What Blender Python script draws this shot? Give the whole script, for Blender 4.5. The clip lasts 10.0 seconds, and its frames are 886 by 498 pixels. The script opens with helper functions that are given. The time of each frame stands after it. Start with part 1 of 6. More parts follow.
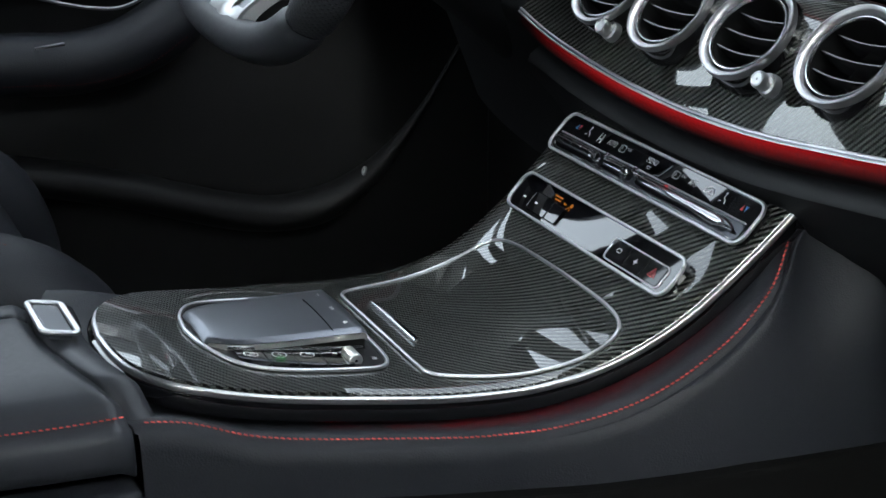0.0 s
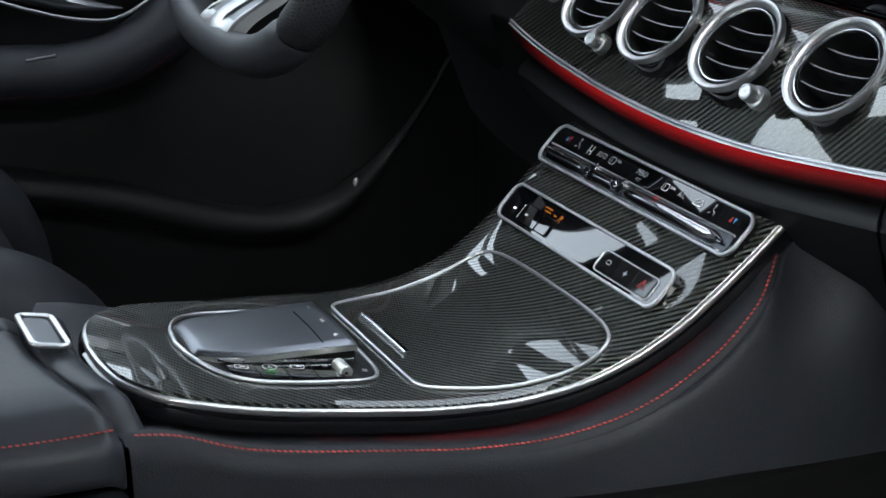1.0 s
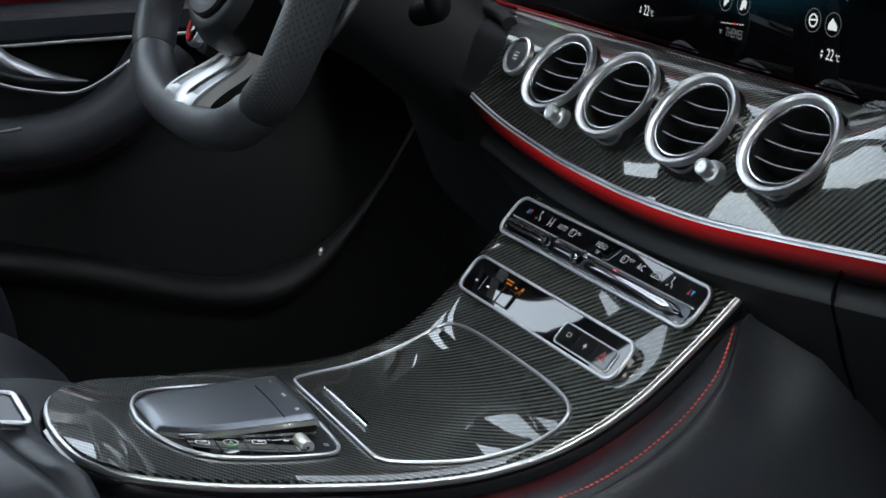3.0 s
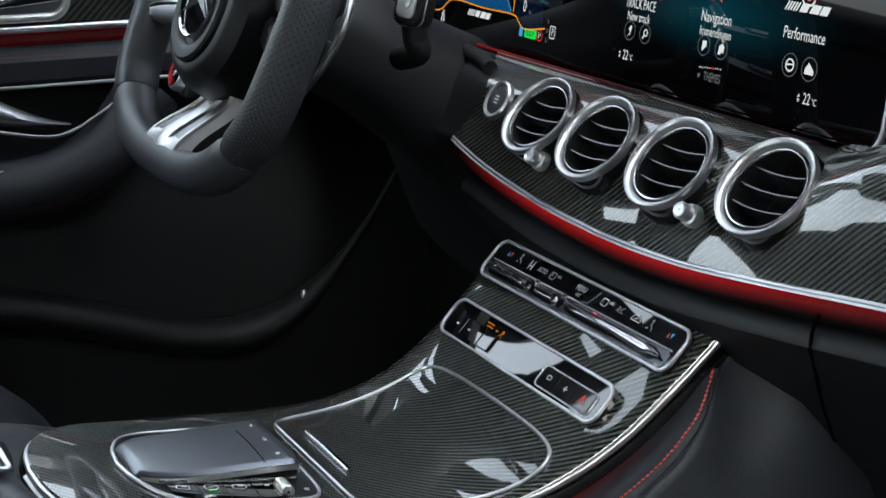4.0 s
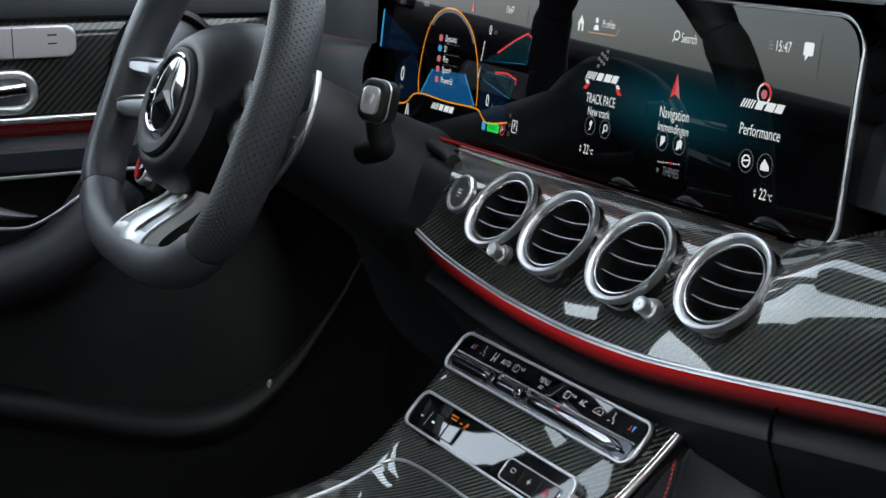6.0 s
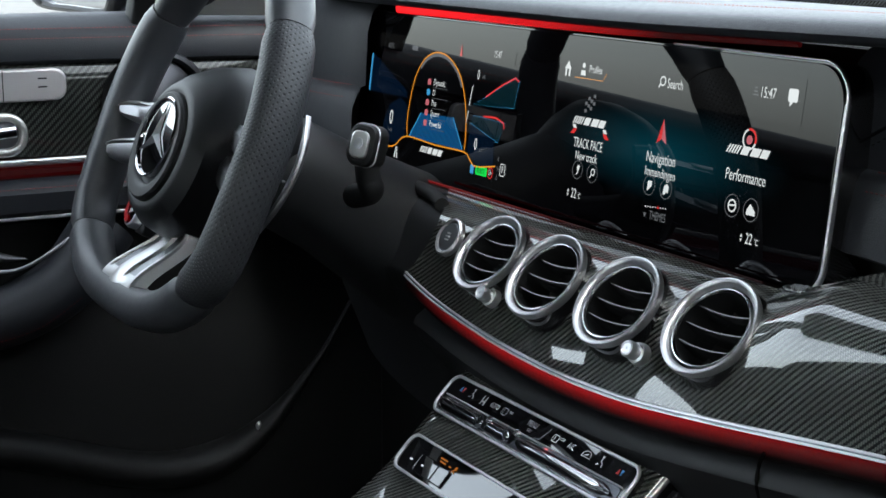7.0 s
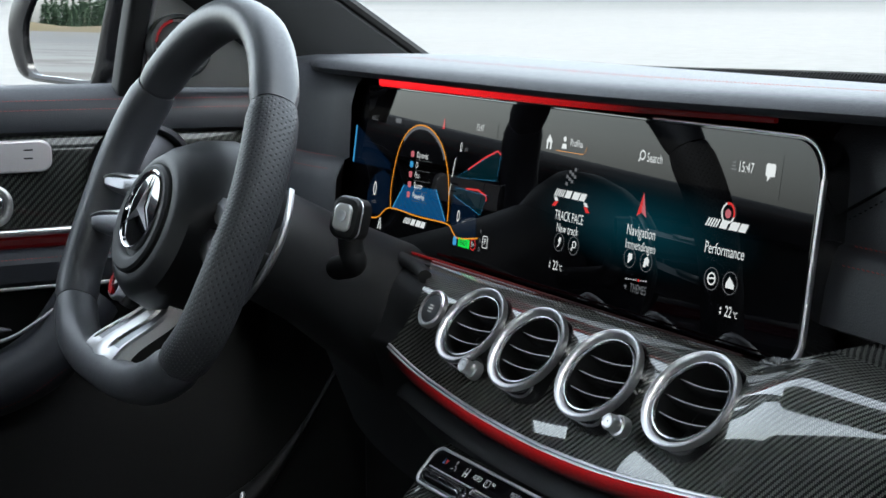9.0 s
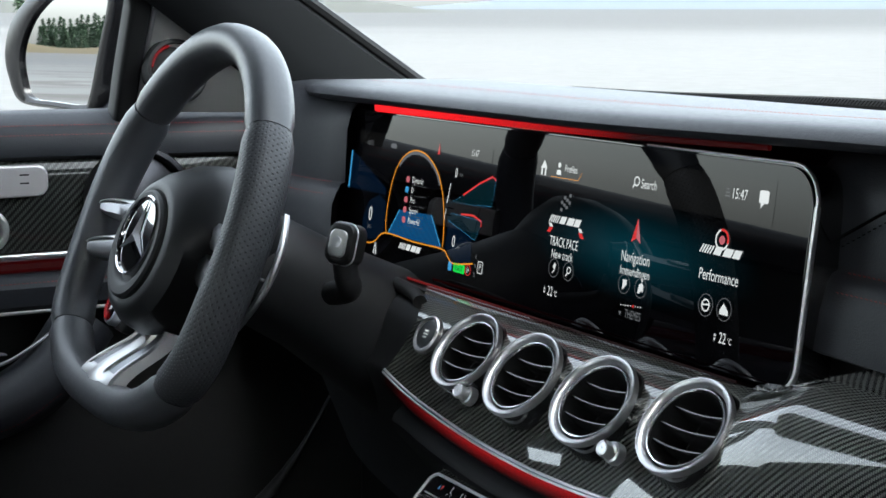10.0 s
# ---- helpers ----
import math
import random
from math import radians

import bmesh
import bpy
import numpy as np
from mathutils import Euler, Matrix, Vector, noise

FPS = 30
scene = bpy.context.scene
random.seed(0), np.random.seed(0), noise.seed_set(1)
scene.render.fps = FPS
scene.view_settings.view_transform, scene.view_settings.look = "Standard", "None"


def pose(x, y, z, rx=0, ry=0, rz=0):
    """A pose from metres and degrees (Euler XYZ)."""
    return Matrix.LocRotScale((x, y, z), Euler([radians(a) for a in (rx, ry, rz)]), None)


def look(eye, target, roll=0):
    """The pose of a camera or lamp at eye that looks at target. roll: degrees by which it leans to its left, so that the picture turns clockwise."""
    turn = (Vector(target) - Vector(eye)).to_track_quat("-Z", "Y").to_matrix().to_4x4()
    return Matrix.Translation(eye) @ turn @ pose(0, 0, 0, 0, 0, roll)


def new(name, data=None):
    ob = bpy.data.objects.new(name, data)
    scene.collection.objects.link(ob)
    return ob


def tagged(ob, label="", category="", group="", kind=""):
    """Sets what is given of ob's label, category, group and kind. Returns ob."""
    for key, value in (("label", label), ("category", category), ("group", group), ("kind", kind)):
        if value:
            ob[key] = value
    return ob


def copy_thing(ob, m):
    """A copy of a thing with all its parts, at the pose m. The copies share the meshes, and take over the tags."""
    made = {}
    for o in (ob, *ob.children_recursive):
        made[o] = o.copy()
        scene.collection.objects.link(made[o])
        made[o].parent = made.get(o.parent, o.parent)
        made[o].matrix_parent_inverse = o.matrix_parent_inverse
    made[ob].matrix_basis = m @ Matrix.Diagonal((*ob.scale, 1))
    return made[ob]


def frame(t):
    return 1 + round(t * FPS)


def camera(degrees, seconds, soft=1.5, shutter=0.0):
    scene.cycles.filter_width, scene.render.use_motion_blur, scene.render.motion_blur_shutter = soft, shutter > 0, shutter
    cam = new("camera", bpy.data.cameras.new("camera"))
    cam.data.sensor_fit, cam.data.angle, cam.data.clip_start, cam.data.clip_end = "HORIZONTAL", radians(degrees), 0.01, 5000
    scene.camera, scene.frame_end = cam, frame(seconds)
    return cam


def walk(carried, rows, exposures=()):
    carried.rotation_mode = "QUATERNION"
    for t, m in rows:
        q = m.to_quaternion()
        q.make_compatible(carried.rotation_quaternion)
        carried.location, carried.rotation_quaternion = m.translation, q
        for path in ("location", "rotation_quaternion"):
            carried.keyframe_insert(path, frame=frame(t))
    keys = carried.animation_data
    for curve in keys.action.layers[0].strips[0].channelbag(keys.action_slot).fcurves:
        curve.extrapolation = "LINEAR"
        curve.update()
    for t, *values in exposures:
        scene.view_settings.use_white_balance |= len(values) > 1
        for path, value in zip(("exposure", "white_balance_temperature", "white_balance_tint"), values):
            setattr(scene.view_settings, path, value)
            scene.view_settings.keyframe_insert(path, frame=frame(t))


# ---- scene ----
STOPS = 3.5  # exposed for the dark cabin
cam = camera(30.94, 10.0, soft=1.6)
# seconds, eye x, y, z, yaw, pitch
PATH = [
    (0.0, 0.9280, -0.6972, 0.9780, 65.332, -19.752),
    (0.5, 0.9280, -0.6968, 0.9786, 65.274, -19.700),
    (1.0, 0.9305, -0.6959, 0.9807, 65.080, -19.424),
    (1.5, 0.9330, -0.6937, 0.9832, 64.834, -18.956),
    (2.0, 0.9347, -0.6931, 0.9848, 64.519, -18.367),
    (2.5, 0.9366, -0.6924, 0.9882, 64.264, -17.813),
    (4.0, 0.9426, -0.6897, 0.9954, 63.469, -15.826),
    (4.5, 0.9451, -0.6889, 0.9982, 63.176, -15.072),
    (5.0, 0.9475, -0.6897, 1.0013, 62.840, -14.358),
    (5.5, 0.9498, -0.6894, 1.0043, 62.597, -13.662),
    (7.0, 0.9572, -0.6930, 1.0147, 61.896, -11.636),
    (7.5, 0.9587, -0.6914, 1.0166, 61.877, -11.096),
    (8.0, 0.9611, -0.6928, 1.0171, 61.750, -10.460),
    (8.5, 0.9628, -0.6935, 1.0203, 61.597, -9.921),
    (9.0, 0.9645, -0.6924, 1.0219, 61.440, -9.316),
    (9.5, 0.9656, -0.6919, 1.0233, 61.343, -8.835),
    (10.0, 0.9668, -0.6919, 1.0260, 61.328, -8.561),
]
walk(cam, [(t, pose(x, y, z, 90 + p, 0, yaw)) for t, x, y, z, yaw, p in PATH], exposures=[(0.0, STOPS, 6180, 2)])

# ---- light: an overcast sky and a wide soft sun ----
SUN_EL, SUN_ROT = radians(48), radians(120)
world = bpy.data.worlds.new("overcast_sky")
scene.world = world
world.use_nodes = True
wn, wl = world.node_tree.nodes, world.node_tree.links
sky = wn.new("ShaderNodeTexSky")
sky.sky_type, sky.sun_disc, sky.sun_elevation, sky.sun_rotation = "NISHITA", False, SUN_EL, SUN_ROT
sky.dust_density, sky.air_density, sky.ozone_density = 4.0, 1.0, 1.0
grey = wn.new("ShaderNodeHueSaturation")
grey.inputs["Saturation"].default_value = 0.30
wl.new(sky.outputs[0], grey.inputs["Color"])
wl.new(grey.outputs[0], wn["Background"].inputs[0])
wn["Background"].inputs[1].default_value = 0.15
sun = new("sun", bpy.data.lights.new("sun", "SUN"))
sun.data.energy, sun.data.angle, sun.data.color = 0.3, radians(40), (1.0, 0.98, 0.96)
sun.matrix_world = look((0, 0, 0), (-math.sin(SUN_ROT) * math.cos(SUN_EL), -math.cos(SUN_ROT) * math.cos(SUN_EL), -math.sin(SUN_EL)))


# ---- materials ----
def mat(name, color=(0.5, 0.5, 0.5), rough=0.5, metal=0.0, **extra):
    m = bpy.data.materials.new(name)
    m.use_nodes = True
    b = m.node_tree.nodes["Principled BSDF"]
    b.inputs["Base Color"].default_value = (*color, 1)
    b.inputs["Roughness"].default_value = rough
    b.inputs["Metallic"].default_value = metal
    for key, value in extra.items():
        b.inputs[key.replace("_", " ")].default_value = value
    return m


def nodes(m):
    t = m.node_tree
    return t.nodes, t.links, t.nodes["Principled BSDF"]


def math_node(m, op, a, b=None):
    n, l, _ = nodes(m)
    x = n.new("ShaderNodeMath")
    x.operation = op
    for k, v in enumerate((a, b)):
        if v is None:
            continue
        if isinstance(v, (int, float)):
            x.inputs[k].default_value = v
        else:
            l.new(v, x.inputs[k])
    return x.outputs[0]


def mix_color(m, fac, a, b):
    n, l, _ = nodes(m)
    x = n.new("ShaderNodeMix")
    x.data_type = "RGBA"
    for k, v in ((0, fac), (6, a), (7, b)):
        if isinstance(v, (int, float)):
            x.inputs[k].default_value = v
        elif isinstance(v, tuple):
            x.inputs[k].default_value = (*v, 1)
        else:
            l.new(v, x.inputs[k])
    return x.outputs[2]


def coords(m, kind="Object"):
    n, l, _ = nodes(m)
    return n.new("ShaderNodeTexCoord").outputs[kind]


def noise_tex(m, scale, detail=3.0, vec=None):
    n, l, _ = nodes(m)
    x = n.new("ShaderNodeTexNoise")
    x.inputs["Scale"].default_value = scale
    x.inputs["Detail"].default_value = detail
    l.new(vec if vec is not None else coords(m), x.inputs["Vector"])
    return x.outputs["Fac"]


def ramp(m, fac, lo, hi, a, b):
    n, l, _ = nodes(m)
    x = n.new("ShaderNodeMapRange")
    l.new(fac, x.inputs[0])
    for k, v in enumerate((lo, hi, a, b)):
        x.inputs[k + 1].default_value = v
    return x.outputs[0]


def bump(m, height, strength, distance):
    n, l, b = nodes(m)
    x = n.new("ShaderNodeBump")
    x.inputs["Strength"].default_value = strength
    x.inputs["Distance"].default_value = distance
    l.new(height, x.inputs["Height"])
    l.new(x.outputs[0], b.inputs["Normal"])
    return x


def leather(name, color, rough=0.5, grain=760, depth=0.30):
    m = mat(name, color, rough)
    n, l, b = nodes(m)
    v = n.new("ShaderNodeTexVoronoi")
    v.inputs["Scale"].default_value = grain
    l.new(coords(m), v.inputs["Vector"])
    wear = noise_tex(m, 9, 4)
    l.new(mix_color(m, wear, tuple(c * 0.9 for c in color), tuple(c * 1.12 for c in color)), b.inputs["Base Color"])
    fine = noise_tex(m, 240, 3)
    l.new(ramp(m, fine, 0.3, 0.7, rough - 0.03, rough + 0.04), b.inputs["Roughness"])
    bump(m, v.outputs["Distance"], depth, 0.0004)
    b.inputs["Specular IOR Level"].default_value = 0.22
    return m


def perforated(name, color, pitch=0.0052):
    """Leather with rows of small punched holes, on a UV map in metres."""
    m = mat(name, color, 0.5)
    n, l, b = nodes(m)
    sep = n.new("ShaderNodeSeparateXYZ")
    l.new(coords(m, "UV"), sep.inputs[0])
    u, v = math_node(m, "DIVIDE", sep.outputs[0], pitch), math_node(m, "DIVIDE", sep.outputs[1], pitch * 0.62)
    shift = math_node(m, "MULTIPLY", math_node(m, "FLOORED_MODULO", math_node(m, "FLOOR", v), 2.0), 0.5)
    fu = math_node(m, "SUBTRACT", math_node(m, "FRACT", math_node(m, "ADD", u, shift)), 0.5)
    fv = math_node(m, "MULTIPLY", math_node(m, "SUBTRACT", math_node(m, "FRACT", v), 0.5), 0.62)
    r = math_node(m, "SQRT", math_node(m, "ADD", math_node(m, "MULTIPLY", fu, fu), math_node(m, "MULTIPLY", fv, fv)))
    hole = ramp(m, r, 0.09, 0.16, 0.0, 1.0)
    l.new(mix_color(m, hole, (0.002, 0.002, 0.002), color), b.inputs["Base Color"])
    bump(m, ramp(m, r, 0.06, 0.24, 0.0, 1.0), 0.9, 0.0006)
    b.inputs["Specular IOR Level"].default_value = 0.4
    return m


def carbon(name, tow=0.0015, light=(0.104, 0.108, 0.098), dark=(0.0025, 0.0025, 0.0025)):
    """Two-by-two twill under clear lacquer, on a UV map in metres."""
    m = mat(name, dark, 0.42, 0.35, Coat_Weight=1.0, Coat_Roughness=0.012, Coat_IOR=1.6, Specular_IOR_Level=0.1)
    n, l, b = nodes(m)
    sep = n.new("ShaderNodeSeparateXYZ")
    l.new(coords(m, "UV"), sep.inputs[0])
    u, v = math_node(m, "DIVIDE", sep.outputs[0], tow), math_node(m, "DIVIDE", sep.outputs[1], tow)
    k = math_node(m, "FLOORED_MODULO", math_node(m, "ADD", math_node(m, "FLOOR", u), math_node(m, "FLOOR", v)), 4.0)
    warp = math_node(m, "LESS_THAN", k, 1.5)
    round_u = math_node(m, "SINE", math_node(m, "MULTIPLY", math_node(m, "FRACT", u), 3.1416))
    round_v = math_node(m, "SINE", math_node(m, "MULTIPLY", math_node(m, "FRACT", v), 3.1416))
    tone = noise_tex(m, 40, 2)
    bright = mix_color(m, tone, tuple(c * 0.7 for c in light), tuple(c * 1.3 for c in light))
    weft = mix_color(m, round_v, dark, tuple(c * 0.11 for c in light))
    l.new(mix_color(m, math_node(m, "MULTIPLY", warp, round_u), weft, bright), b.inputs["Base Color"])
    h = math_node(m, "ADD", math_node(m, "MULTIPLY", warp, round_u), math_node(m, "MULTIPLY", math_node(m, "SUBTRACT", 1.0, warp), round_v))
    bump(m, h, 0.25, 0.0003)
    return m


def metal(name, color, rough, streak=0.02):
    m = mat(name, color, rough, 1.0)
    n, l, b = nodes(m)
    l.new(ramp(m, noise_tex(m, 900, 2), 0.3, 0.7, max(0.02, rough - streak), rough + streak), b.inputs["Roughness"])
    return m


def glow(name, color, strength):
    m = mat(name, (0.003, 0.003, 0.003), 0.7, Specular_IOR_Level=0.15)
    _, _, b = nodes(m)
    b.inputs["Emission Color"].default_value = (*color, 1)
    b.inputs["Emission Strength"].default_value = strength * 2 ** -STOPS
    return m


def glass_glow(name, color, strength):
    """A lit mark behind the display's cover glass."""
    m = glow(name, color, strength)
    n, l, b = nodes(m)
    for key, value in (("Roughness", 0.015), ("IOR", 1.33), ("Specular IOR Level", 0.5)):
        b.inputs[key].default_value = value
    return m


def light_guide(name, color, strength, across=None, along=None, rise=None):
    """A light strip whose glow fades across its width and along its length (UV in metres)."""
    m = glow(name, color, strength)
    n, l, b = nodes(m)
    sep = n.new("ShaderNodeSeparateXYZ")
    l.new(coords(m, "UV"), sep.inputs[0])
    out = strength * 2 ** -STOPS
    for k, span in ((0, across), (0, across), (1, along), (1, rise)):
        if span:
            out = math_node(m, "MULTIPLY", ramp(m, sep.outputs[k], span[0], span[1], span[2], span[3]), out)
    l.new(out, b.inputs["Emission Strength"])
    return m


def plastic(name, color, rough=0.45, gloss=0.25):
    m = mat(name, color, rough, Specular_IOR_Level=gloss)
    n, l, b = nodes(m)
    bump(m, noise_tex(m, 1500, 2), 0.2, 0.0002)
    l.new(mix_color(m, noise_tex(m, 14, 3), tuple(c * 0.8 for c in color), tuple(c * 1.2 for c in color)), b.inputs["Base Color"])
    return m


LEATHER = leather("black_nappa_leather", (0.0135, 0.0147, 0.0184), 0.50)
SMOOTH = leather("smooth_wheel_leather", (0.0380, 0.0400, 0.0450), 0.42, 1600, 0.15)
nodes(SMOOTH)[2].inputs["Specular IOR Level"].default_value = 0.45
HOLES = perforated("perforated_leather", (0.0200, 0.0214, 0.0245), 0.0046)
CARBON = carbon("carbon_twill")
CARBON_DOOR = carbon("carbon_twill_door", 0.0021, (0.050, 0.053, 0.048))
nodes(CARBON_DOOR)[2].inputs["Coat Weight"].default_value = 0.35
SATIN = metal("satin_aluminium", (0.60, 0.60, 0.61), 0.36)
SPOKE = metal("spoke_silver", (0.50, 0.50, 0.50), 0.42)
PADDLE = metal("paddle_grey", (0.34, 0.34, 0.35), 0.42)
RING = metal("satin_vent_ring", (0.46, 0.46, 0.47), 0.36)
BRIGHT_SATIN = metal("bright_satin_ring", (0.66, 0.66, 0.67), 0.24)
BRIGHT = metal("bright_chrome", (0.80, 0.80, 0.82), 0.10, 0.03)
BRUSHED = metal("brushed_silver", (0.60, 0.60, 0.58), 0.38)
MIDMETAL = metal("mid_grey_metal", (0.27, 0.27, 0.285), 0.36)
SPEAKER = metal("dark_speaker_metal", (0.055, 0.055, 0.06), 0.42)
DARKMETAL = metal("smoked_metal", (0.20, 0.205, 0.22), 0.30)
GLOSS = mat("gloss_black", (0.004, 0.004, 0.005), 0.03, 0.0, Coat_Weight=0.5, Coat_Roughness=0.02)
BLACK = plastic("black_plastic", (0.0045, 0.0046, 0.005), 0.55)
TRIM = plastic("soft_grey_plastic", (0.0068, 0.0073, 0.0082), 0.50)
CARPET = plastic("black_carpet", (0.0035, 0.0035, 0.0035), 0.95)
nodes(CARPET)[2].inputs["Specular IOR Level"].default_value = 0.05
HOUSING = mat("mirror_housing_black", (0.003, 0.003, 0.0036), 0.22, Specular_IOR_Level=0.22)
SCREEN = mat("display_glass", (0.0015, 0.0015, 0.002), 0.015, 0.0, IOR=1.33)
sn, sl, sb = nodes(SCREEN)  # a soft teal pool of light behind the menu
sep = sn.new("ShaderNodeSeparateXYZ")
sl.new(coords(SCREEN, "Generated"), sep.inputs[0])
du = math_node(SCREEN, "DIVIDE", math_node(SCREEN, "SUBTRACT", sep.outputs[0], 0.732), 0.215)
dv = math_node(SCREEN, "DIVIDE", math_node(SCREEN, "SUBTRACT", sep.outputs[2], 0.47), 0.27)
pool = math_node(SCREEN, "SQRT", math_node(SCREEN, "ADD", math_node(SCREEN, "MULTIPLY", du, du), math_node(SCREEN, "MULTIPLY", dv, dv)))
pool = math_node(SCREEN, "POWER", ramp(SCREEN, pool, 0.0, 1.0, 1.0, 0.0), 1.6)
sl.new(math_node(SCREEN, "MULTIPLY", pool, 0.060 * 2 ** -STOPS), sb.inputs["Emission Strength"])
sb.inputs["Emission Color"].default_value = (0.05, 0.60, 0.85, 1)
THREAD = plastic("red_thread", (0.42, 0.050, 0.040), 0.7)
# dimmer copy of the red thread, darkened to stand in for weaker light
THREAD_SHADED = plastic("shaded_red_thread", (0.17, 0.017, 0.014), 0.7)
SEAM = mat("seam_shadow", (0.002, 0.002, 0.002), 0.9, Specular_IOR_Level=0.02)
RED = glow("red_light_guide", (0.85, 0.004, 0.010), 0.27)
RED_DIM = glow("red_light_dim", (0.8, 0.006, 0.012), 0.028)
HEADLINER = plastic("black_headliner", (0.007, 0.007, 0.007), 0.9)
PAINT = mat("dark_paint", (0.012, 0.013, 0.018), 0.15, 0.3, Coat_Weight=1.0, Coat_Roughness=0.02)
MIRROR = mat("mirror_silver", (0.62, 0.63, 0.64), 0.01, 1.0)
UI_WHITE = glass_glow("ui_white", (1.0, 0.98, 0.98), 0.75)
UI_GREY = glass_glow("ui_grey", (0.8, 0.8, 0.85), 0.16)
UI_RED = glass_glow("ui_red", (1.0, 0.05, 0.05), 0.65)
UI_ORANGE = glass_glow("ui_orange", (1.0, 0.36, 0.03), 0.75)
UI_BLUE = glass_glow("ui_blue", (0.03, 0.28, 0.75), 0.22)
UI_BAND = glass_glow("ui_header_band", (0.75, 0.70, 0.68), 0.005)
UI_DEEP = glass_glow("ui_deep_blue", (0.02, 0.14, 0.42), 0.032)
UI_TEAL = glass_glow("ui_teal", (0.02, 0.22, 0.30), 0.05)
# emission falls off across it, standing in for red light on the recess
STRIP = light_guide("red_fascia_glow", (0.85, 0.004, 0.010), 0.32, (-0.0085, 0.0040, 1.0, 0.02), (0.36, 0.64, 1.0, 0.07), (0.02, 0.17, 0.02, 1.0))
SCREEN_LINE = light_guide("red_screen_guide", (0.85, 0.004, 0.010), 0.24, None, (0.02, 0.40, 1.0, 0.03))
HOOD_LINE = light_guide("red_hood_guide", (1.0, 0.008, 0.014), 1.1, None, (0.08, 0.42, 1.0, 0.02))
UI_GREEN = glass_glow("ui_green", (0.05, 0.95, 0.10), 0.70)
UI_SKY = glass_glow("ui_sky_blue", (0.10, 0.50, 0.95), 0.6)
UI_PINK = glass_glow("ui_pink", (1.0, 0.25, 0.3), 0.5)
PRINT = mat("white_print", (0.62, 0.62, 0.62), 0.5)
PRINT_AMBER = glow("amber_print", (1.0, 0.28, 0.02), 0.35)
PRINT_RED = mat("red_print", (0.45, 0.02, 0.02), 0.5)
PRINT_BLUE = mat("blue_print", (0.05, 0.22, 0.5), 0.5)

# ---- building blocks ----
PLACE = {}


def thing(name, label, category, base=(0, 0, 0), group="", kind=""):
    """An empty at a thing's base; its parts are given in world coordinates."""
    ob = new(name)
    ob.location = base
    ob.empty_display_size = 0.02
    PLACE[ob.name] = Vector(base)
    return tagged(ob, label, category, group, kind)


def attach(ob, parent):
    if parent is not None:
        ob.parent = parent
        ob.matrix_parent_inverse = Matrix.Translation(-PLACE.get(parent.name, Vector()))
    return ob


def raw(name, verts, faces, material, parent=None, label="", smooth=True, uvs=None):
    me = bpy.data.meshes.new(name)
    me.from_pydata([tuple(v) for v in verts], [], faces)
    if uvs is not None:
        layer = me.uv_layers.new(name="UVMap")
        loops = np.empty(len(me.loops), dtype=np.int32)
        me.loops.foreach_get("vertex_index", loops)
        layer.data.foreach_set("uv", np.asarray(uvs, dtype=np.float32)[loops].ravel())
    if smooth:
        me.polygons.foreach_set("use_smooth", [True] * len(me.polygons))
    me.materials.append(material)
    me.update()
    ob = new(name, me)
    if label:
        tagged(ob, label)
    return attach(ob, parent)


def part(name, bm, material, parent=None, label="", smooth=True):
    me = bpy.data.meshes.new(name)
    bmesh.ops.recalc_face_normals(bm, faces=bm.faces[:])
    bm.to_mesh(me)
    bm.free()
    if smooth:
        me.polygons.foreach_set("use_smooth", [True] * len(me.polygons))
        me.set_sharp_from_angle(angle=radians(38))
    me.materials.append(material)
    ob = new(name, me)
    if label:
        tagged(ob, label)
    return attach(ob, parent)


def grid(name, rows, material, parent=None, label="", wrap=False, caps=False, uvs=None, m=None, sharp=40, flip=False):
    """A skin through rows of points (all of one length); wrap closes each row into a ring."""
    n, k = len(rows), len(rows[0])
    verts = [Vector(p) for row in rows for p in row]
    if m is not None:
        verts = [m @ p for p in verts]
    faces = []
    for i in range(n - 1):
        for j in range(k if wrap else k - 1):
            a, b = i * k + j, i * k + (j + 1) % k
            faces.append((a, b, b + k, a + k) if flip else (a, a + k, b + k, b))
    if caps:
        faces.append(tuple(range(k)) if not flip else tuple(reversed(range(k))))
        faces.append(tuple(reversed(range((n - 1) * k, n * k))) if not flip else tuple(range((n - 1) * k, n * k)))
    if uvs is None:
        uvs = []
        for i in range(n):
            run = 0.0
            for j in range(k):
                if j:
                    run += (Vector(rows[i][j]) - Vector(rows[i][j - 1])).length
                uvs.append((run, 0))
        lines = [[0.0] * k]
        mid = k // 2
        acc = 0.0
        for i in range(1, n):
            acc += (Vector(rows[i][mid]) - Vector(rows[i - 1][mid])).length
            lines.append([acc] * k)
        half = [uvs[i * k + mid][0] for i in range(n)]
        uvs = [(uvs[i * k + j][0] - half[i], lines[i][0]) for i in range(n) for j in range(k)]
    ob = raw(name, verts, faces, material, parent, label, True, uvs)
    ob.data.set_sharp_from_angle(angle=radians(sharp))
    return ob


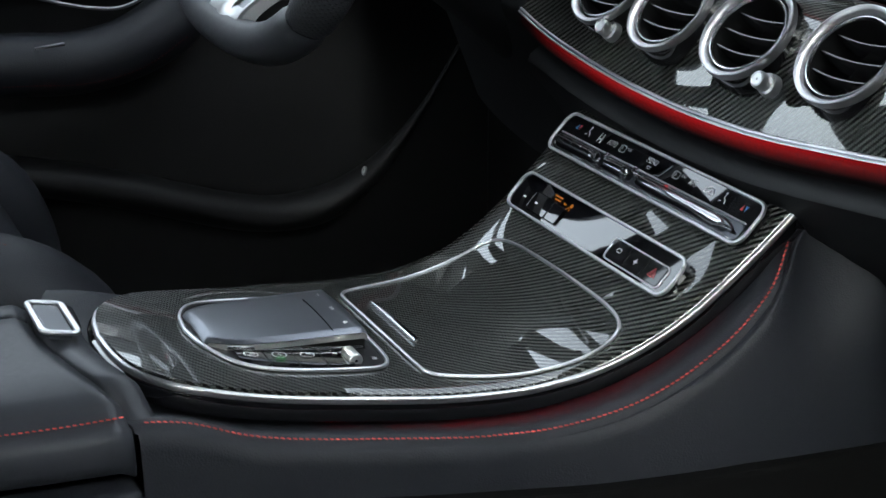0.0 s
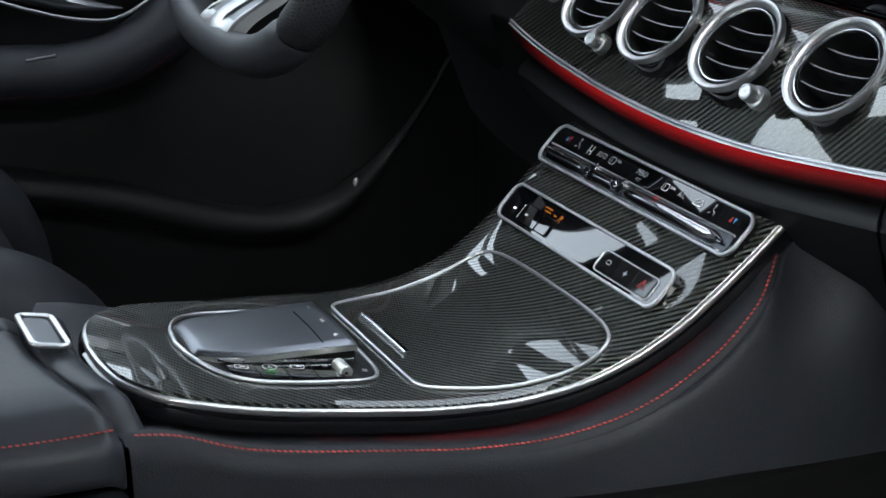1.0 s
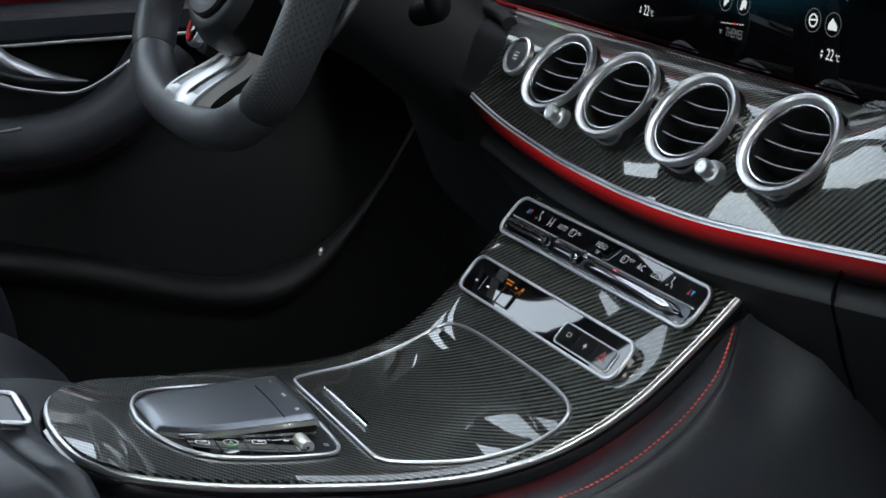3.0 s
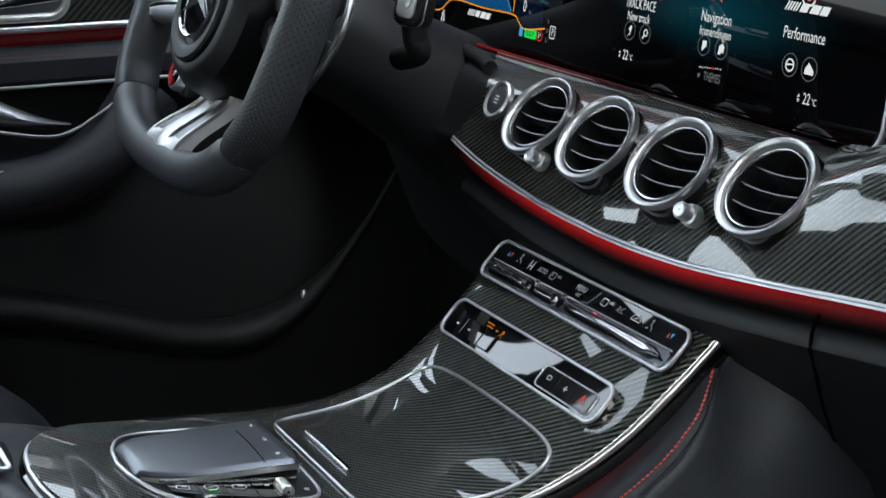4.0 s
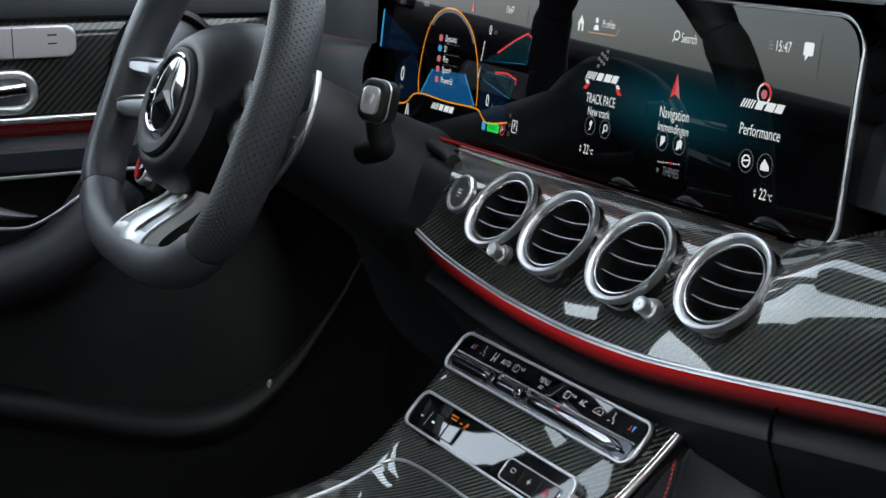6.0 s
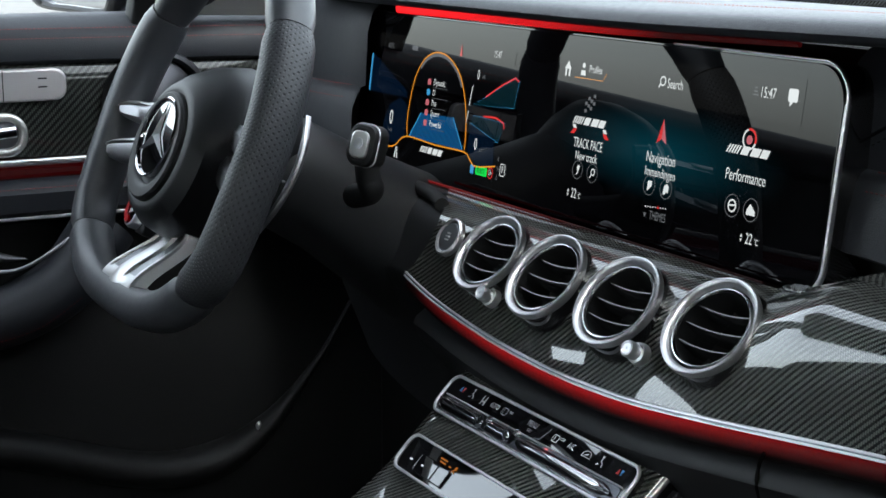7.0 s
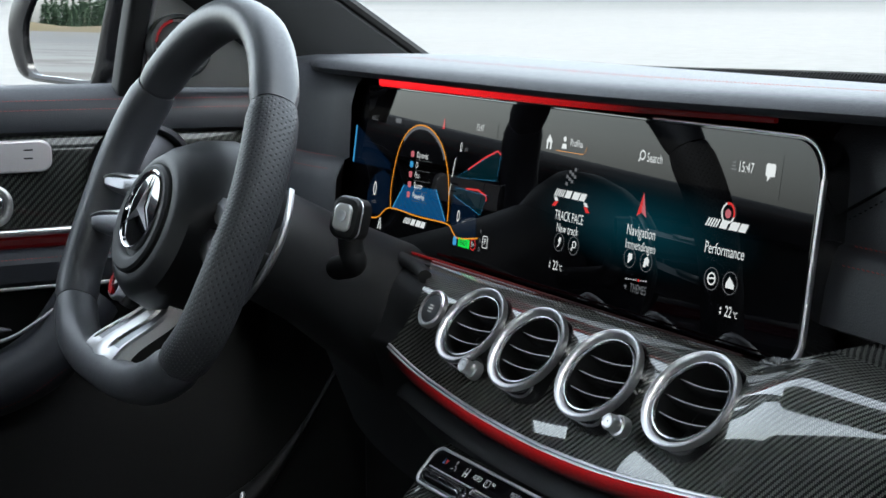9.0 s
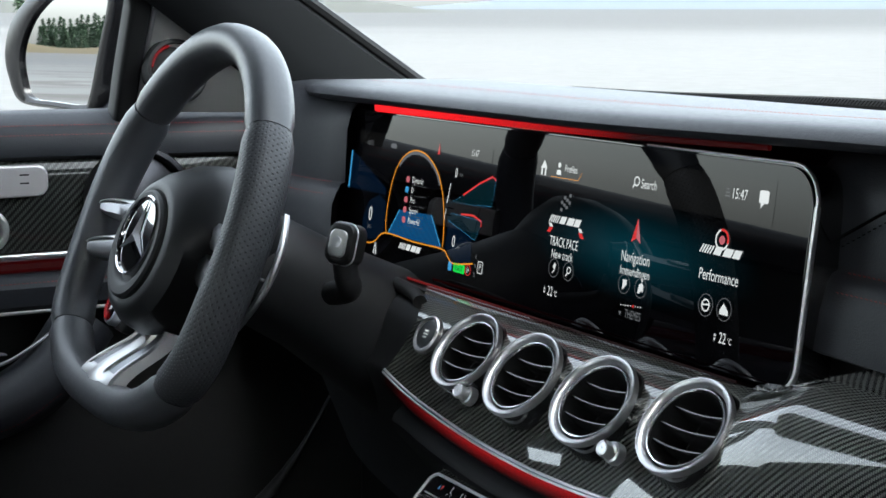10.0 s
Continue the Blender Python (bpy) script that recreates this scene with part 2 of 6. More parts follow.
def spline(points, per=8, closed=False):
    """A smooth curve through the points."""
    pts = [Vector(p) for p in points]
    n, out = len(pts), []
    for i in range(n if closed else n - 1):
        p0 = pts[(i - 1) % n] if closed or i else pts[0] * 2 - pts[1]
        p1, p2 = pts[i], pts[(i + 1) % n]
        p3 = pts[(i + 2) % n] if closed or i + 2 < n else pts[-1] * 2 - pts[-2]
        for s in range(per):
            t = s / per
            out.append(0.5 * (2 * p1 + (p2 - p0) * t + (2 * p0 - 5 * p1 + 4 * p2 - p3) * t * t + (3 * p1 - p0 - 3 * p2 + p3) * t ** 3))
    if not closed:
        out.append(pts[-1])
    return out


def circle(radius, n=10, ry=None):
    return [(radius * math.cos(2 * math.pi * i / n), (ry or radius) * math.sin(2 * math.pi * i / n)) for i in range(n)]


def sweep(name, path, section, material, parent=None, label="", closed=False, up=(0, 0, 1), caps=True, m=None, scale=None, sharp=40):
    """A section (side, up) carried along a path."""
    pts = [Vector(p) for p in path]
    n, rows = len(pts), []
    for i, p in enumerate(pts):
        a = pts[(i - 1) % n] if closed or i else p
        b = pts[(i + 1) % n] if closed or i < n - 1 else p
        t = (b - a).normalized()
        ref = Vector(up(i) if callable(up) else up)
        side = t.cross(ref).normalized()
        top = side.cross(t)
        f = scale(i / (n - 1)) if scale else 1.0
        rows.append([p + side * (x * f) + top * (y * f) for x, y in section])
    if closed:
        rows.append(rows[0])
    return grid(name, rows, material, parent, label, wrap=True, caps=caps and not closed, m=m, sharp=sharp)


def lathe(name, profile, material, parent=None, label="", n=40, m=None, sx=1.0, sy=1.0, sharp=40):
    """A profile of (radius, height) turned about z."""
    rows = [[(r * math.cos(2 * math.pi * j / n) * sx, r * math.sin(2 * math.pi * j / n) * sy, h) for j in range(n)] for r, h in profile]
    return grid(name, rows, material, parent, label, wrap=True, m=m, sharp=sharp, flip=True)


def rounded(w, h, r, n=5, cx=0.0, cy=0.0):
    """A rectangle's outline with round corners, anticlockwise."""
    out = []
    for k, (sx, sy) in enumerate(((1, 1), (-1, 1), (-1, -1), (1, -1))):
        for i in range(n + 1):
            a = radians(90 * k + 90 * i / n)
            out.append((cx + sx * (w / 2 - r) + r * math.cos(a), cy + sy * (h / 2 - r) + r * math.sin(a)))
    return out


def slab(name, outline, z0, z1, material, parent=None, label="", m=None, edge=0.0):
    """A plate with an outline in x, y between two heights, its upper edge softened."""
    cx = sum(p[0] for p in outline) / len(outline)
    cy = sum(p[1] for p in outline) / len(outline)
    half = max(abs(p[0] - cx) for p in outline), max(abs(p[1] - cy) for p in outline)

    def shrink(d):
        return [(cx + (x - cx) * (1 - d / half[0]), cy + (y - cy) * (1 - d / half[1])) for x, y in outline]

    rings = [(outline, z0), (outline, z1 - edge)] + ([(shrink(edge * 0.3), z1 - edge * 0.3), (shrink(edge), z1)] if edge else [])
    ob = grid(name, [[(x, y, z) for x, y in o] for o, z in rings], material, parent, label, wrap=True, caps=True, m=m, flip=True)
    for face in ob.data.polygons:  # the plate's faces stay truly flat
        if len(face.vertices) > 4:
            face.use_smooth = False
    return ob


def box(name, size, material, parent=None, label="", m=None, bevel=0.004):
    bm = bmesh.new()
    bmesh.ops.create_cube(bm, size=1, matrix=Matrix.Diagonal((*size, 1)))
    if bevel:
        bmesh.ops.bevel(bm, geom=bm.edges[:], offset=bevel, segments=3, profile=0.6, affect="EDGES")
    if m is not None:
        bm.transform(m)
    return part(name, bm, material, parent, label)


def letters(name, body, size, material, m, parent, squeeze=0.8, label="", align="CENTER"):
    cu = bpy.data.curves.new(name, "FONT")
    cu.body, cu.size, cu.align_x, cu.align_y = body, size, align, "CENTER"
    cu.resolution_u = 3
    holder = new(name, cu)
    me = bpy.data.meshes.new_from_object(holder)
    bpy.data.objects.remove(holder)
    bpy.data.curves.remove(cu)
    me.transform(m @ Matrix.Diagonal((squeeze, 1, 1, 1)))
    me.materials.clear()
    me.materials.append(material)
    ob = new(name, me)
    if label:
        tagged(ob, label)
    return attach(ob, parent)


def flat(name, outline, material, m, parent=None, label=""):
    """A flat filled outline for print and display marks."""
    bm = bmesh.new()
    bm.faces.new([bm.verts.new(m @ Vector((x, y, 0))) for x, y in outline])
    bmesh.ops.triangulate(bm, faces=bm.faces[:])
    return part(name, bm, material, parent, label, smooth=False)


def line(name, points, width, material, m, parent=None, label="", closed=False):
    """A flat line of a width through points in x, y."""
    pts = [Vector((*p, 0)) for p in points]
    n, rows = len(pts), []
    for i, p in enumerate(pts):
        a = pts[(i - 1) % n] if closed or i else p
        b = pts[(i + 1) % n] if closed or i < n - 1 else p
        t = (b - a).normalized()
        s = Vector((-t.y, t.x, 0)) * width / 2
        rows.append([p - s, p + s])
    if closed:
        rows.append(rows[0])
    return grid(name, rows, material, parent, label, m=m)


def smoothstep(a, b, x):
    t = min(1.0, max(0.0, (x - a) / (b - a)))
    return t * t * (3 - 2 * t)


def hermite(knots):
    xs, ys = np.array([k[0] for k in knots]), np.array([k[1] for k in knots])
    slope = np.gradient(ys, xs)

    def at(x):
        x = min(max(x, xs[0]), xs[-1])
        i = min(int(np.searchsorted(xs, x, "right")) - 1, len(xs) - 2)
        h = xs[i + 1] - xs[i]
        t = (x - xs[i]) / h
        return float((2 * t ** 3 - 3 * t ** 2 + 1) * ys[i] + (t ** 3 - 2 * t ** 2 + t) * h * slope[i] + (3 * t ** 2 - 2 * t ** 3) * ys[i + 1] + (t ** 3 - t ** 2) * h * slope[i + 1])

    return at


# ---- the shape of the centre console ----
deck = hermite([(-0.62, 0.603), (-0.49, 0.590), (-0.42, 0.575), (-0.36, 0.566), (-0.30, 0.558), (-0.25, 0.557), (-0.20, 0.569), (-0.16, 0.594), (-0.12, 0.630), (-0.05, 0.697)])


def on_deck(x, y, off=0.0):
    """A point of the console's upper surface, lifted by off along its normal."""
    slope = (deck(y + 0.002) - deck(y - 0.002)) / 0.004
    n = Vector((0.08 * x / 0.14, -slope, 1)).normalized()
    return Vector((x, y, deck(y) - 0.005 * (x / 0.14) ** 2)) + n * off


def deck_patch(name, outline, material, parent, off, cols=20, rows=36, label="", drop=0.0):
    """Fills a closed outline (x, y) on the console's upper surface with a skin."""
    ys = [p[1] for p in outline]
    lo, hi = min(ys) + 1e-5, max(ys) - 1e-5
    lines, uvs, arc, last = [], [], 0.0, None
    for i in range(rows + 1):
        y = lo + (hi - lo) * (0.5 - 0.5 * math.cos(math.pi * i / rows))
        xs = []
        for (xa, ya), (xb, yb) in zip(outline, outline[1:] + outline[:1]):
            if (ya - y) * (yb - y) < 0:
                xs.append(xa + (xb - xa) * (y - ya) / (yb - ya))
        a, b = min(xs), max(xs)
        mid = on_deck(0, y)
        arc += (mid - last).length if last is not None else 0.0
        last = mid
        row = [on_deck(a + (b - a) * j / cols, y, off) for j in range(cols + 1)]
        if drop:
            row = [row[0] - Vector((0, 0, drop))] + row + [row[-1] - Vector((0, 0, drop))]
        lines.append(row)
        uvs += [(p.x, -arc) for p in row]
    return grid(name, lines, material, parent, label, uvs=uvs, flip=True)


def deck_line(name, outline, section, material, parent, off, label="", closed=True, sharp=40):
    path = [on_deck(x, y, off) for x, y in outline]
    return sweep(name, path, section, material, parent, label, closed=closed, sharp=sharp)


# ---- outside: ground, far shore, trees ----
def ground_material():
    m = mat("wet_pale_ground", (0.42, 0.43, 0.44), 0.35, Specular_IOR_Level=0.02)
    n, l, b = nodes(m)
    big, small = noise_tex(m, 0.08, 4), noise_tex(m, 3.0, 5)
    near = mix_color(m, big, (0.076, 0.076, 0.0755), (0.086, 0.086, 0.085))
    length = n.new("ShaderNodeVectorMath")
    length.operation = "LENGTH"
    l.new(coords(m), length.inputs[0])
    far = ramp(m, math_node(m, "ADD", length.outputs["Value"], math_node(m, "MULTIPLY", noise_tex(m, 0.03, 3), 90.0)), 100.0, 170.0, 0.0, 1.0)
    # a churned muddy stretch behind and beside the car
    sep = n.new("ShaderNodeSeparateXYZ")
    l.new(coords(m), sep.inputs[0])
    behind = ramp(m, sep.outputs[1], -6.0, -25.0, 0.0, 1.0)
    churn = math_node(m, "MULTIPLY", behind, ramp(m, noise_tex(m, 0.22, 5), 0.48, 0.62, 0.0, 0.7))
    near = mix_color(m, churn, near, (0.040, 0.037, 0.033))
    l.new(mix_color(m, far, near, (0.052, 0.0525, 0.053)), b.inputs["Base Color"])
    l.new(ramp(m, small, 0.3, 0.7, 0.75, 0.9), b.inputs["Roughness"])
    return m


GROUND_Z = -0.15
ground = raw("ground", [(-4000, -4000, GROUND_Z), (4000, -4000, GROUND_Z), (4000, 4000, GROUND_Z), (-4000, 4000, GROUND_Z)], [(0, 1, 2, 3)], ground_material(), smooth=False)
tagged(ground, "pale wet open ground under an overcast sky", "ground", kind="structure")


def ridge(name, label, far, a0, a1, height, material, depth=60, seed=0.0):
    """A low uneven rise along an arc about the car; angles in degrees to the left of straight ahead."""
    rows = []
    for i in range(61):
        a = radians(a0 + (a1 - a0) * i / 60)
        end = smoothstep(0, 0.15, i / 60) * smoothstep(0, 0.15, 1 - i / 60)
        h = height * end * (0.6 + 0.6 * noise.noise((i * 0.11 + seed, seed, 0)))
        row = []
        for k, (d, f) in enumerate(((0, -0.02), (0.3, 0.55), (0.6, 0.9), (1.0, 1.0), (1.8, 0.0))):
            r = far + depth * d
            row.append((-math.sin(a) * r, math.cos(a) * r, GROUND_Z + h * f + 0.05 * h * noise.noise((i * 0.5, k, seed))))
        rows.append(row)
    ob = grid(name, rows, material)
    return tagged(ob, label, "hill", kind="structure")


GRASS = plastic("dry_grass", (0.050, 0.040, 0.022), 0.9, 0.05)
HILL = plastic("far_hill", (0.065, 0.075, 0.085), 0.9, 0.05)
LEAF = plastic("conifer_green", (0.016, 0.026, 0.015), 0.8, 0.05)
BARK = plastic("bark", (0.08, 0.06, 0.045), 0.9)
ridge("far_hills", "pale blue hills beyond the open ground", 1800, 20, 64, 26, HILL, 500, 3.0)
ridge("grass_bank", "low dry grass bank behind the car", 300, 126, 149.5, 3.4, GRASS, 40, 7.0)
ridge("far_shore", "thin dark line of the far shore", 420, 60.5, 90, 7.0, plastic("shore", (0.045, 0.046, 0.042), 0.9, 0.05), 60, 5.0)


def conifer(height, seed):
    rnd = random.Random(seed)
    ob = thing("conifer_tree", "tall dark green conifer beyond the open ground", "tree", group="trees by the open ground")
    sweep("trunk", [(0, 0, 0), (0.05, 0, height * 0.5), (0, 0, height)], circle(0.18, 6), BARK, ob, scale=lambda t: 1 - 0.9 * t)
    bm = bmesh.new()
    for k in range(190):
        z = height * (0.12 + 0.88 * rnd.random() ** 0.9)
        reach = (height - z) * 0.23 + 0.25
        a, r = rnd.random() * 6.283, reach * (0.35 + 0.75 * rnd.random())
        c = Vector((math.cos(a) * r, math.sin(a) * r, z - r * 0.35))
        s = 0.28 + 0.3 * rnd.random()
        out = Vector((math.cos(a), math.sin(a), -0.35)) * s * 1.6
        side = Vector((-math.sin(a), math.cos(a), 0)) * s * 0.8
        top = Vector((0, 0, s * 0.5))
        v = [bm.verts.new(c + q) for q in (-out, side, out, -side, top)]
        for f in ((0, 1, 4), (1, 2, 4), (2, 3, 4), (3, 0, 4), (3, 2, 1, 0)):
            bm.faces.new([v[i] for i in f])
    part("crown", bm, LEAF, ob, smooth=False)
    return ob


trees = [conifer(9.0, 1), conifer(12.0, 2), conifer(7.0, 3)]
rnd = random.Random(5)
spots = [(144.6 + i * 0.065 + rnd.uniform(-0.05, 0.05), 620 + rnd.uniform(-35, 35) - 190 * smoothstep(5, 60, i)) for i in range(80)]
spots += [(72 + i * 1.3 + rnd.uniform(-0.4, 0.4), 380 + rnd.uniform(-30, 50)) for i in range(8)]
for k, (a, r) in enumerate(spots):
    base = Vector((-math.sin(radians(a)) * r, math.cos(radians(a)) * r, GROUND_Z))
    m = Matrix.Translation(base) @ Matrix.Rotation(k * 1.7, 4, "Z")
    if k < 3:
        trees[k].matrix_basis = m
    else:
        copy_thing(trees[k % 3], m)

# ---- the car's shell ----
FLOOR = 0.18
slab_floor = box("floor", (1.50, 3.6, 0.06), CARPET, m=pose(0, -0.9, FLOOR - 0.03), bevel=0.01)
tagged(slab_floor, "black carpeted car floor", "floor", kind="structure")
# roof and headliner reach past the windscreen header to cut sky light
roof_rows = []
for i in range(13):
    x = -0.60 + 0.1 * i
    roof_rows.append([(x, y, 1.335 - 0.05 * (x / 0.6) ** 2 - 0.02 * ((y + 1.1) / 0.9) ** 2) for y in np.linspace(-2.1, -0.14, 13)])
roof = grid("ceiling", roof_rows, HEADLINER)
tagged(roof, "black cloth headliner", "ceiling", kind="structure")
roof_top = grid("roof", [[(x, y, z + 0.04) for x, y, z in row] for row in roof_rows], PAINT, flip=True)
tagged(roof_top, "dark painted car roof", "roof", kind="structure")


def wall_box(name, size, m, material, label):
    return tagged(box(name, size, material, m=m, bevel=0.015), label, "wall", kind="structure")


wall_box("wall_left_rear", (0.10, 1.20, 0.75), pose(-0.80, -1.75, 0.55), TRIM, "unseen dark wall at the rear door")
# raised over the rear window to keep light off the lower dash
wall_box("wall_right_rear", (0.10, 1.20, 1.12), pose(0.80, -1.75, 0.735), TRIM, "unseen dark wall at the rear door")
# unseen panels added to block light from the passenger side, not car parts
wall_box("wall_right_front", (0.05, 1.75, 1.42), pose(1.22, -0.45, 0.56), TRIM, "unseen dark wall added to block light on the passenger side")
wall_box("wall_right_back", (0.50, 0.05, 1.50), pose(0.99, -1.30, 0.60), TRIM, "unseen dark wall added to block light on the passenger side")
wall_box("wall_right_fore", (0.50, 0.05, 1.50), pose(0.99, 0.40, 0.60), TRIM, "unseen dark wall added to block light on the passenger side")
wall_box("ceiling_right", (0.52, 1.75, 0.04), pose(0.810, -0.45, 1.345), HEADLINER, "unseen dark cover added to block sky over the passenger side")
wall_box("wall_rear", (1.5, 0.25, 0.80), pose(0, -2.35, 0.55), TRIM, "dark rear seat back and parcel shelf")
wall_box("wall_front", (1.5, 0.06, 0.75), pose(0, 0.50, 0.52), BLACK, "black bulkhead behind the dashboard")
for side in (-1, 1):
    back = -0.24 if side < 0 else -0.34
    sweep("pillar_middle", [(side * 0.79, -0.80 + back, 0.55), (side * 0.76, -0.80 + back, 0.95), (side * 0.64, -0.84 + back, 1.29)], rounded(0.15, 0.05, 0.02, 3), TRIM, up=(1, 0, 0))
    sweep("pillar_rear", [(side * 0.76, -2.25, 0.85), (side * 0.70, -2.15, 1.05), (side * 0.58, -1.95, 1.30)], rounded(0.30, 0.06, 0.02, 3), TRIM, up=(1, 0, 0))
    sweep("roof_rail", [(side * 0.615, -0.36, 1.275), (side * 0.635, -1.0, 1.29), (side * 0.60, -2.05, 1.27)], rounded(0.08, 0.06, 0.02, 3), TRIM, up=(0, 0, 1))
for ob in [o for o in bpy.data.objects if o.name.startswith(("pillar_", "roof_rail"))]:
    tagged(ob, "dark trimmed roof pillar", "pillar", kind="structure")

rows = []
for t in np.linspace(-0.25, 1.0, 16):
    y, z, x = 0.168 - 0.545 * t, 0.950 + 0.335 * t, -0.700 + 0.085 * t
    wide = 0.175 - 0.06 * max(t, 0)
    rows.append([(x - 0.03, y + 0.012, z), (x - 0.004, y + 0.004, z), (x + 0.004, y - 0.012, z), (x + 0.002, y - wide * 0.5, z - 0.004), (x - 0.010, y - wide + 0.01, z - 0.008), (x - 0.022, y - wide, z - 0.010), (x - 0.045, y - wide + 0.01, z - 0.01), (x - 0.045, y - 0.01, z)])
pillar_left = grid("pillar_front_left", rows, TRIM, wrap=True, caps=True)
tagged(pillar_left, "dark grey trimmed windscreen pillar", "pillar", kind="structure")
sweep("pillar_seal", [(-0.702 + 0.085 * t, 0.176 - 0.545 * t, 0.950 + 0.335 * t) for t in np.linspace(-0.1, 1, 10)], circle(0.007, 8), BLACK, pillar_left, "black rubber seal", up=(1, 0, 0))
pillar_right = sweep("pillar_front_right", [(0.74, 0.34, 0.86), (0.70, 0.20, 0.95), (0.66, 0.075, 1.035), (0.63, -0.12, 1.15), (0.61, -0.36, 1.275)], rounded(0.10, 0.05, 0.015, 3), TRIM, up=(1, 0, 0))
tagged(pillar_right, "dark grey trimmed windscreen pillar", "pillar", kind="structure")

# ---- dashboard ----
dashboard = thing("dashboard", "black leather dashboard with carbon fascia and red light strips", "dashboard", (0, 0.2, FLOOR))


def hood_lift(x):
    return 0.004 + 0.007 * smoothstep(-0.1, 0.4, x)


def hood_front(x):
    return -0.032 + 0.047 * smoothstep(-0.50, -0.66, x) + 0.02 * smoothstep(0.45, 0.72, x)


def hood_dip(x):
    return 0.0055 * (1 - smoothstep(-0.50, -0.66, x))


rows = []
for i in range(49):
    x = -0.72 + 0.03 * i
    f = hood_front(x)
    low = 0.012 * smoothstep(-0.5, -0.70, x)
    sec = [(f + 0.040, 0.9365), (f + 0.012, 0.9370), (f + 0.002, 0.9395), (f, 0.9435), (f + 0.004, 0.949), (f + 0.014, 0.9525), (f + 0.04, 0.9545), (0.06, 0.9500), (0.14, 0.9480), (0.22, 0.9420), (0.30, 0.9300), (0.40, 0.905), (0.46, 0.89)]
    rows.append([(x, y, z - low + (hood_lift(x) - hood_dip(x) if k < 7 else 0.004)) for k, (y, z) in enumerate(sec)])
grid("upper_pad", rows, LEATHER, dashboard, "black leather upper pad with red stitching", sharp=60)


def stitches(name, path, parent, pitch=0.0037, size=(0.0031, 0.0014), material=None, up=Vector((0, 0, 1)), lift=0.0005):
    """A row of short sewn stitches along a path, as one mesh."""
    pts = [Vector(p) for p in path]
    verts, faces, run, goal = [], [], 0.0, 0.0
    for a, b in zip(pts, pts[1:]):
        d = (b - a).length
        while goal <= run + d:
            c = a.lerp(b, (goal - run) / d) + up * lift
            t = (b - a).normalized()
            s = t.cross(up).normalized()
            t = (t + s * 0.18).normalized()
            k = len(verts)
            L, W = size[0] / 2, size[1] / 2
            for u, w, h in ((-L, 0, -0.4), (-L * 0.6, W, 0), (L * 0.6, W, 0), (L, 0, -0.4), (L * 0.6, -W, 0), (-L * 0.6, -W, 0), (-L * 0.5, 0, 0.8), (L * 0.5, 0, 0.8)):
                verts.append(c + t * u + s * w + up * (h * W))
            faces += [(k, k + 1, k + 6), (k + 1, k + 2, k + 7, k + 6), (k + 2, k + 3, k + 7), (k + 3, k + 4, k + 7), (k + 4, k + 5, k + 6, k + 7), (k + 5, k, k + 6)]
            goal += pitch
        run += d
    return tagged(raw(name, verts, faces, material or (THREAD if pitch < 0.004 else THREAD_SHADED), parent, "red sewn stitching"), kind="stuff")


def on_hood(x, y):
    low = 0.012 * smoothstep(-0.5, -0.70, x)
    return Vector((x, y, float(np.interp(y, [0.008, 0.06, 0.14, 0.22, 0.30], [0.9490 + hood_lift(x), 0.954, 0.952, 0.946, 0.934])) - low + 0.0005))


stitches("stitching", [on_hood(-0.50 + 0.02 * i, 0.020) for i in range(61)], dashboard, 0.0045, (0.0034, 0.0007))
stitches("stitching", [on_hood(-0.42 + 0.02 * i, 0.028) for i in range(57)], dashboard, 0.0045, (0.0034, 0.0007))
# leather face below the hood, beside the display
for name, xa, xb in (("side_face", -0.70, -0.492), ("side_face", 0.165, 0.72)):
    rows = []
    for i in range(17):
        x = xa + (xb - xa) * i / 16
        bulge = 0.012 * (math.sin(math.pi * i / 16) ** 0.5 if xa < 0 else smoothstep(0, 0.3, i / 16))
        low = -0.018 if xa < 0 else -0.012
        rows.append([(x, y - bulge + (0.034 if xa > 0 else 0), z) for y, z in ((0.02, 0.94), (0.002, 0.925), (-0.004, 0.905), (-0.007, 0.87 + low), (-0.012, 0.868 + low), (-0.016, 0.862 + low), (-0.022, 0.83), (-0.026, 0.775 if xa < 0 else 0.806), (-0.005, 0.765 if xa < 0 else 0.798))])
    grid(name, rows, LEATHER, dashboard, "padded black leather facing")
for xa, xb in ((-0.69, -0.50), (0.208, 0.72)):
    for z, y in ((0.8705, -0.0135), (0.8590, -0.0235)):
        z += -0.018 if xa < 0 else -0.012
        path = [(xa + (xb - xa) * i / 20, y + (0.034 if xa > 0 else 0) - 0.0105 * (math.sin(math.pi * (0.02 + 0.96 * i / 20)) ** 0.5 if xa < 0 else smoothstep(0, 0.3, i / 20)), z) for i in range(21)]
        stitches("stitching", path, dashboard, 0.0045, (0.0034, 0.0008), up=Vector((0, -1, 0.1)), lift=0.002)


